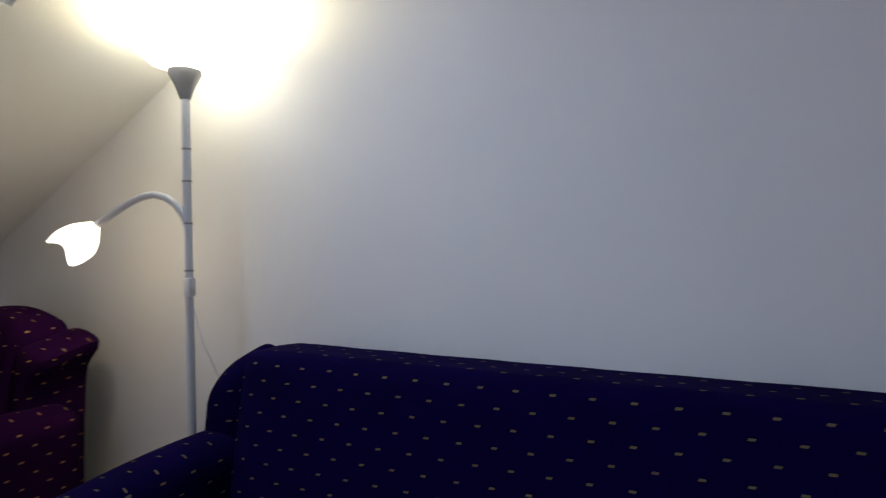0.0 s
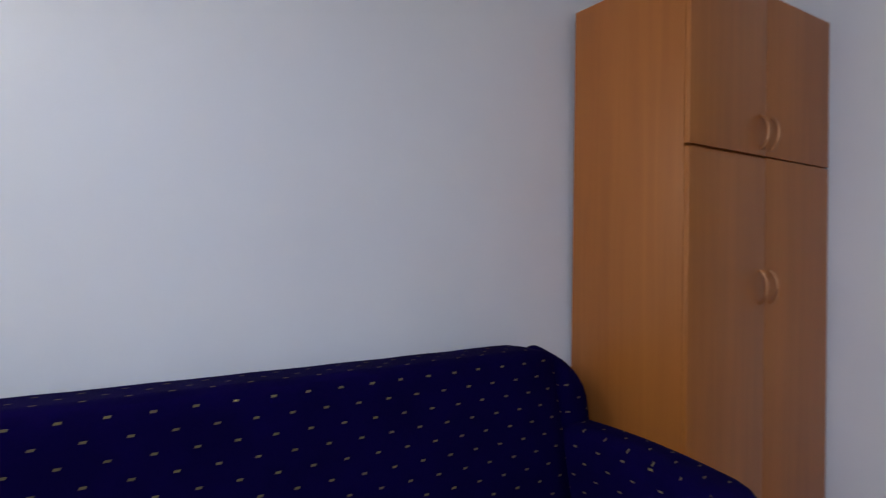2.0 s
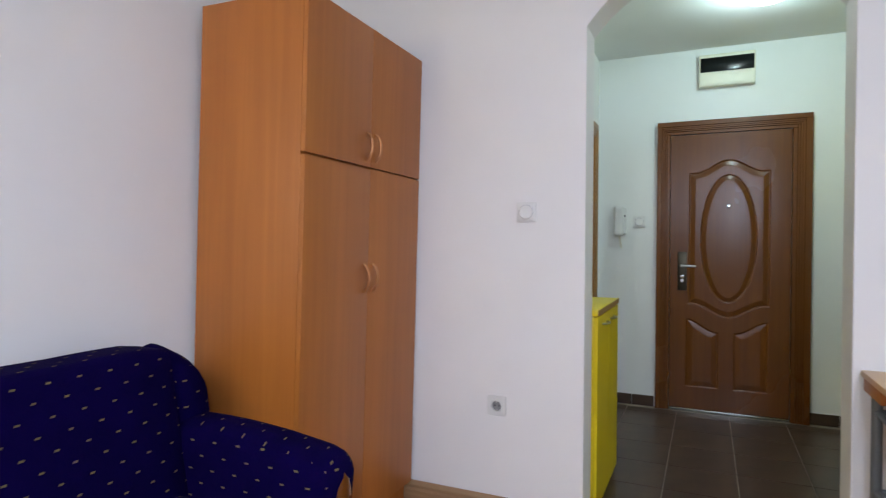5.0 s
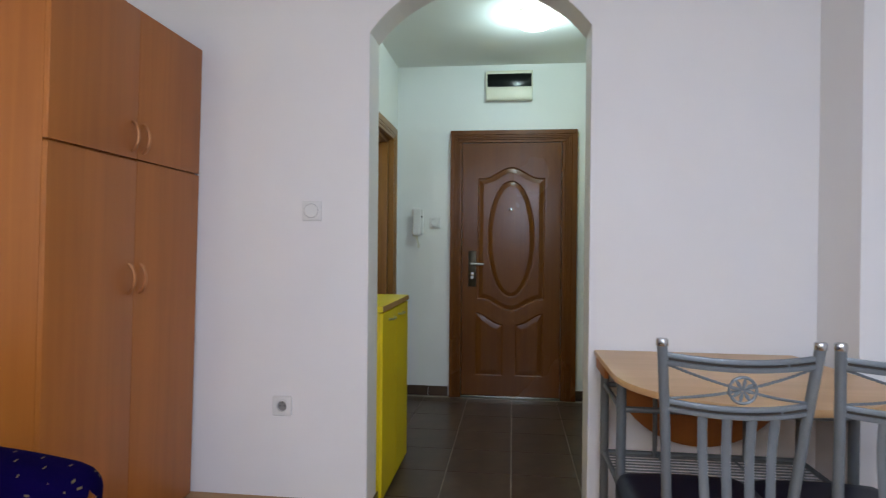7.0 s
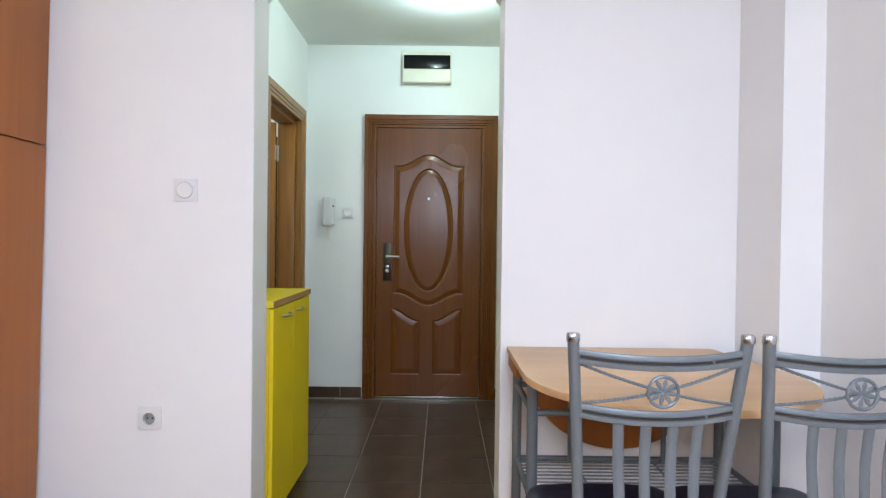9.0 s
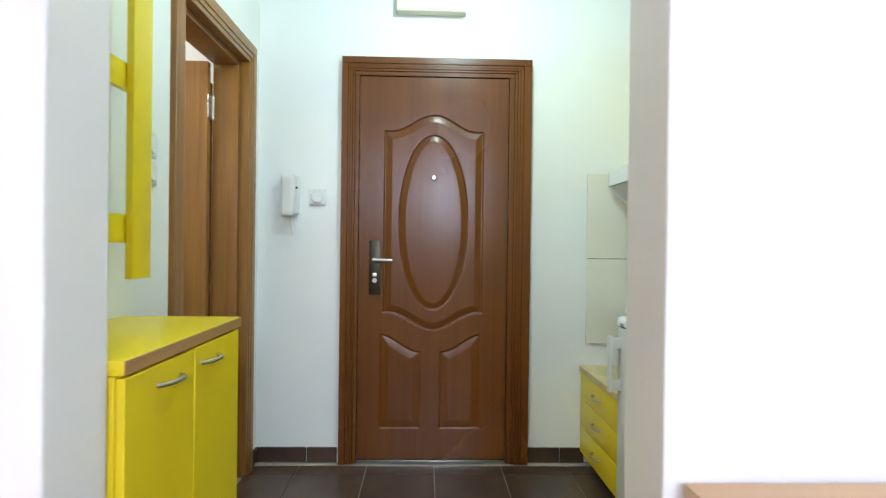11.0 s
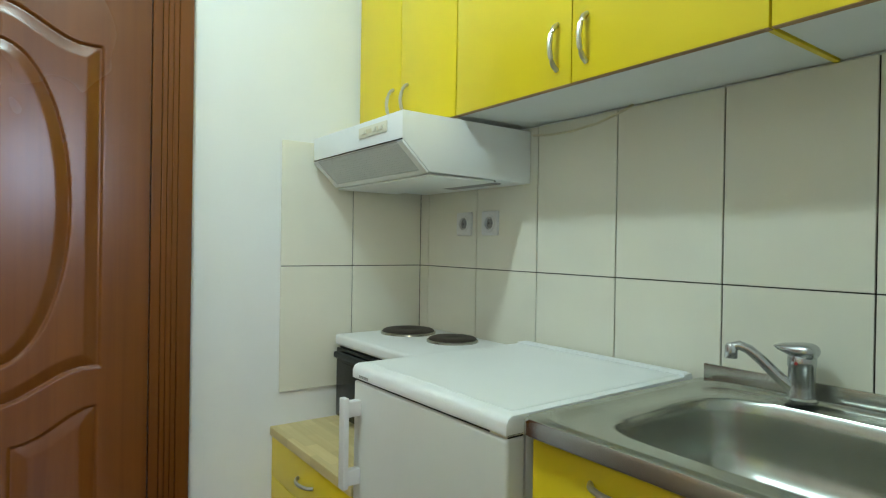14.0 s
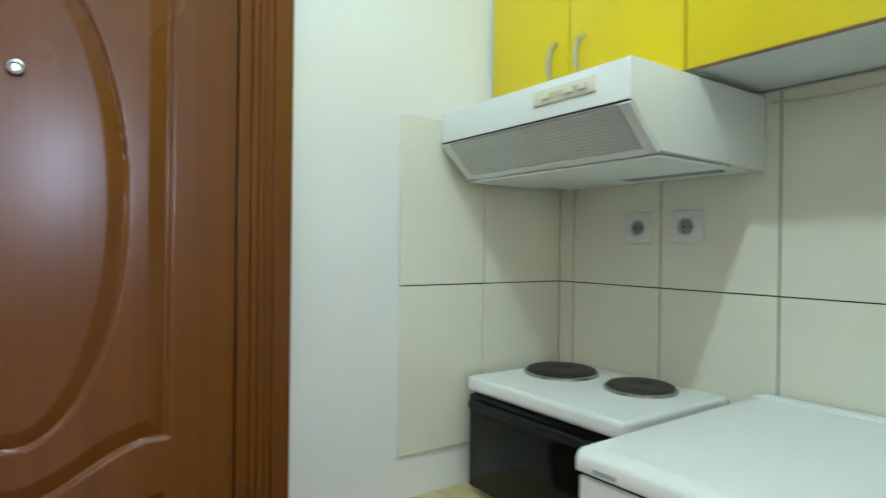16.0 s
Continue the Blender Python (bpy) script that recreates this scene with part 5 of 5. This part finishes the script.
# duct and cable
du = thing("vent_duct", (4.80, -1.62, 2.175), "silver corrugated vent duct above the wall cabinet", "duct")
b = bm_new()
prof = []
for i in range(46):
    prof.append((0.058 + 0.004 * (i % 2), 0.0028 * i))
lathe(b, (4.80, -1.52, 2.176), prof, 28)
part("hose", b, M_DUCT, du)
b = bm_new()
tube(b, [(4.80, -1.52, 2.298), (4.812, -1.52, 2.345), (4.85, -1.52, 2.372), (XE - 0.002, -1.52, 2.376)], 0.060, 24)
part("elbow", b, M_DUCT, du)
cb = thing("cable", (4.1, -1.73, 1.53), "thin cream cable under the wall cabinets", "cable")
b = bm_new(); tube(b, [(4.262, -1.7335, 1.522), (4.20, -1.732, 1.514), (4.10, -1.732, 1.511), (4.00, -1.732, 1.520), (3.92, -1.731, 1.538), (3.88, -1.730, 1.5505)], 0.0035, 8)
part("cord", b, M_CORD, cb)

# ---- tiles, last
backing = bm_new()
box(backing, 2.896, XE - 0.004, YK, YK + 0.004, 0.634, 1.545)
box(backing, XE - 0.005, XE, YK + 0.0045, -1.146, 0.634, 1.526)
tiled = shell("wall_tiling", backing, M_GROUT, "dark grout bed of the kitchen wall tiles", "tiling")


def piece(parent, me, m):
    o = new(me.name, me)
    o.parent = parent
    o.matrix_local = m
    return o


shapes = {}


def tile_mesh(name, w, h, t, material, bevel):
    key = (name, round(w, 4), round(h, 4))
    if key not in shapes:
        b = bm_new()
        box(b, 0, w, 0, t, 0, h, bevel, 1)
        shapes[key] = finish(name, b, material)
    return shapes[key]


jx = [XE - 0.006, 4.852, 4.546, 4.240, 3.934, 3.628, 3.322, 3.016, 2.897]
for z0, z1 in ((0.632, 1.0785), (1.0815, 1.528)):
    for a, c in zip(jx, jx[1:]):
        z2 = 1.5465 if z1 > 1.5 else z1
        piece(tiled, tile_mesh("wall_tile", a - c - 0.0038, z2 - z0, 0.006, M_TILE, 0.0008), pose(c + 0.0019, YK + 0.0035, z0))
    for a, c in ((-1.140, -1.424), (-1.424, YK + 0.010)):
        piece(tiled, tile_mesh("wall_tile", a - c - 0.0032, z1 - z0, 0.006, M_TILE, 0.0012), pose(XE - 0.0035, c + 0.0016, z0, 0, 0, 90))
ground = bpy.data.objects["floor_hall"]
T = 0.345
for i in range(-1, 8):
    for j in range(-5, 2):
        x0, y0 = 4.806 - T * i, 0.340 + T * j
        xa, xb = max(x0, XA - 0.01), min(x0 + T, XE)
        ya, yb = max(y0, YK), min(y0 + T, YH)
        if xa < XB - 0.06:
            ya, yb = max(ya, -0.655), min(yb, 0.26)
        if xb - xa < 0.02 or yb - ya < 0.02:
            continue
        b = tile_mesh("floor_tile", xb - xa - 0.0045, yb - ya - 0.0045, 0.008, M_FTILE, 0.0010)
        piece(ground, b, pose(xa + 0.00225, yb - 0.00225, -0.0075, 90))
SHIFT[0] = Vector((0, 0, 0))
boards = bpy.data.objects["floor"]
for j in range(17):
    y0 = YS + 0.1935 * j
    y1 = min(y0 + 0.193, YN)
    if y1 - y0 < 0.02:
        continue
    x = KNEE - 0.37 * (j % 3) - 0.11 * (j % 2)
    while x < XA - 0.03:
        xa, xb = max(x, KNEE), min(x + 1.283, XA - 0.021)
        if xb - xa > 0.03:
            piece(boards, tile_mesh("plank", round(xb - xa - 0.0006, 4), round(y1 - y0 - 0.0006, 4), 0.007, M_LAMINATE, 0.0006), pose(xa, y1, -0.007, 90))
        x += 1.2836
b = bm_new(); box(b, XA - 0.02, XA + 0.045, -0.655, 0.26, -0.004, 0.006, 0.003)
shell("trim", b, M_EDGE, "brown floor joint strip under the arch", "trim")
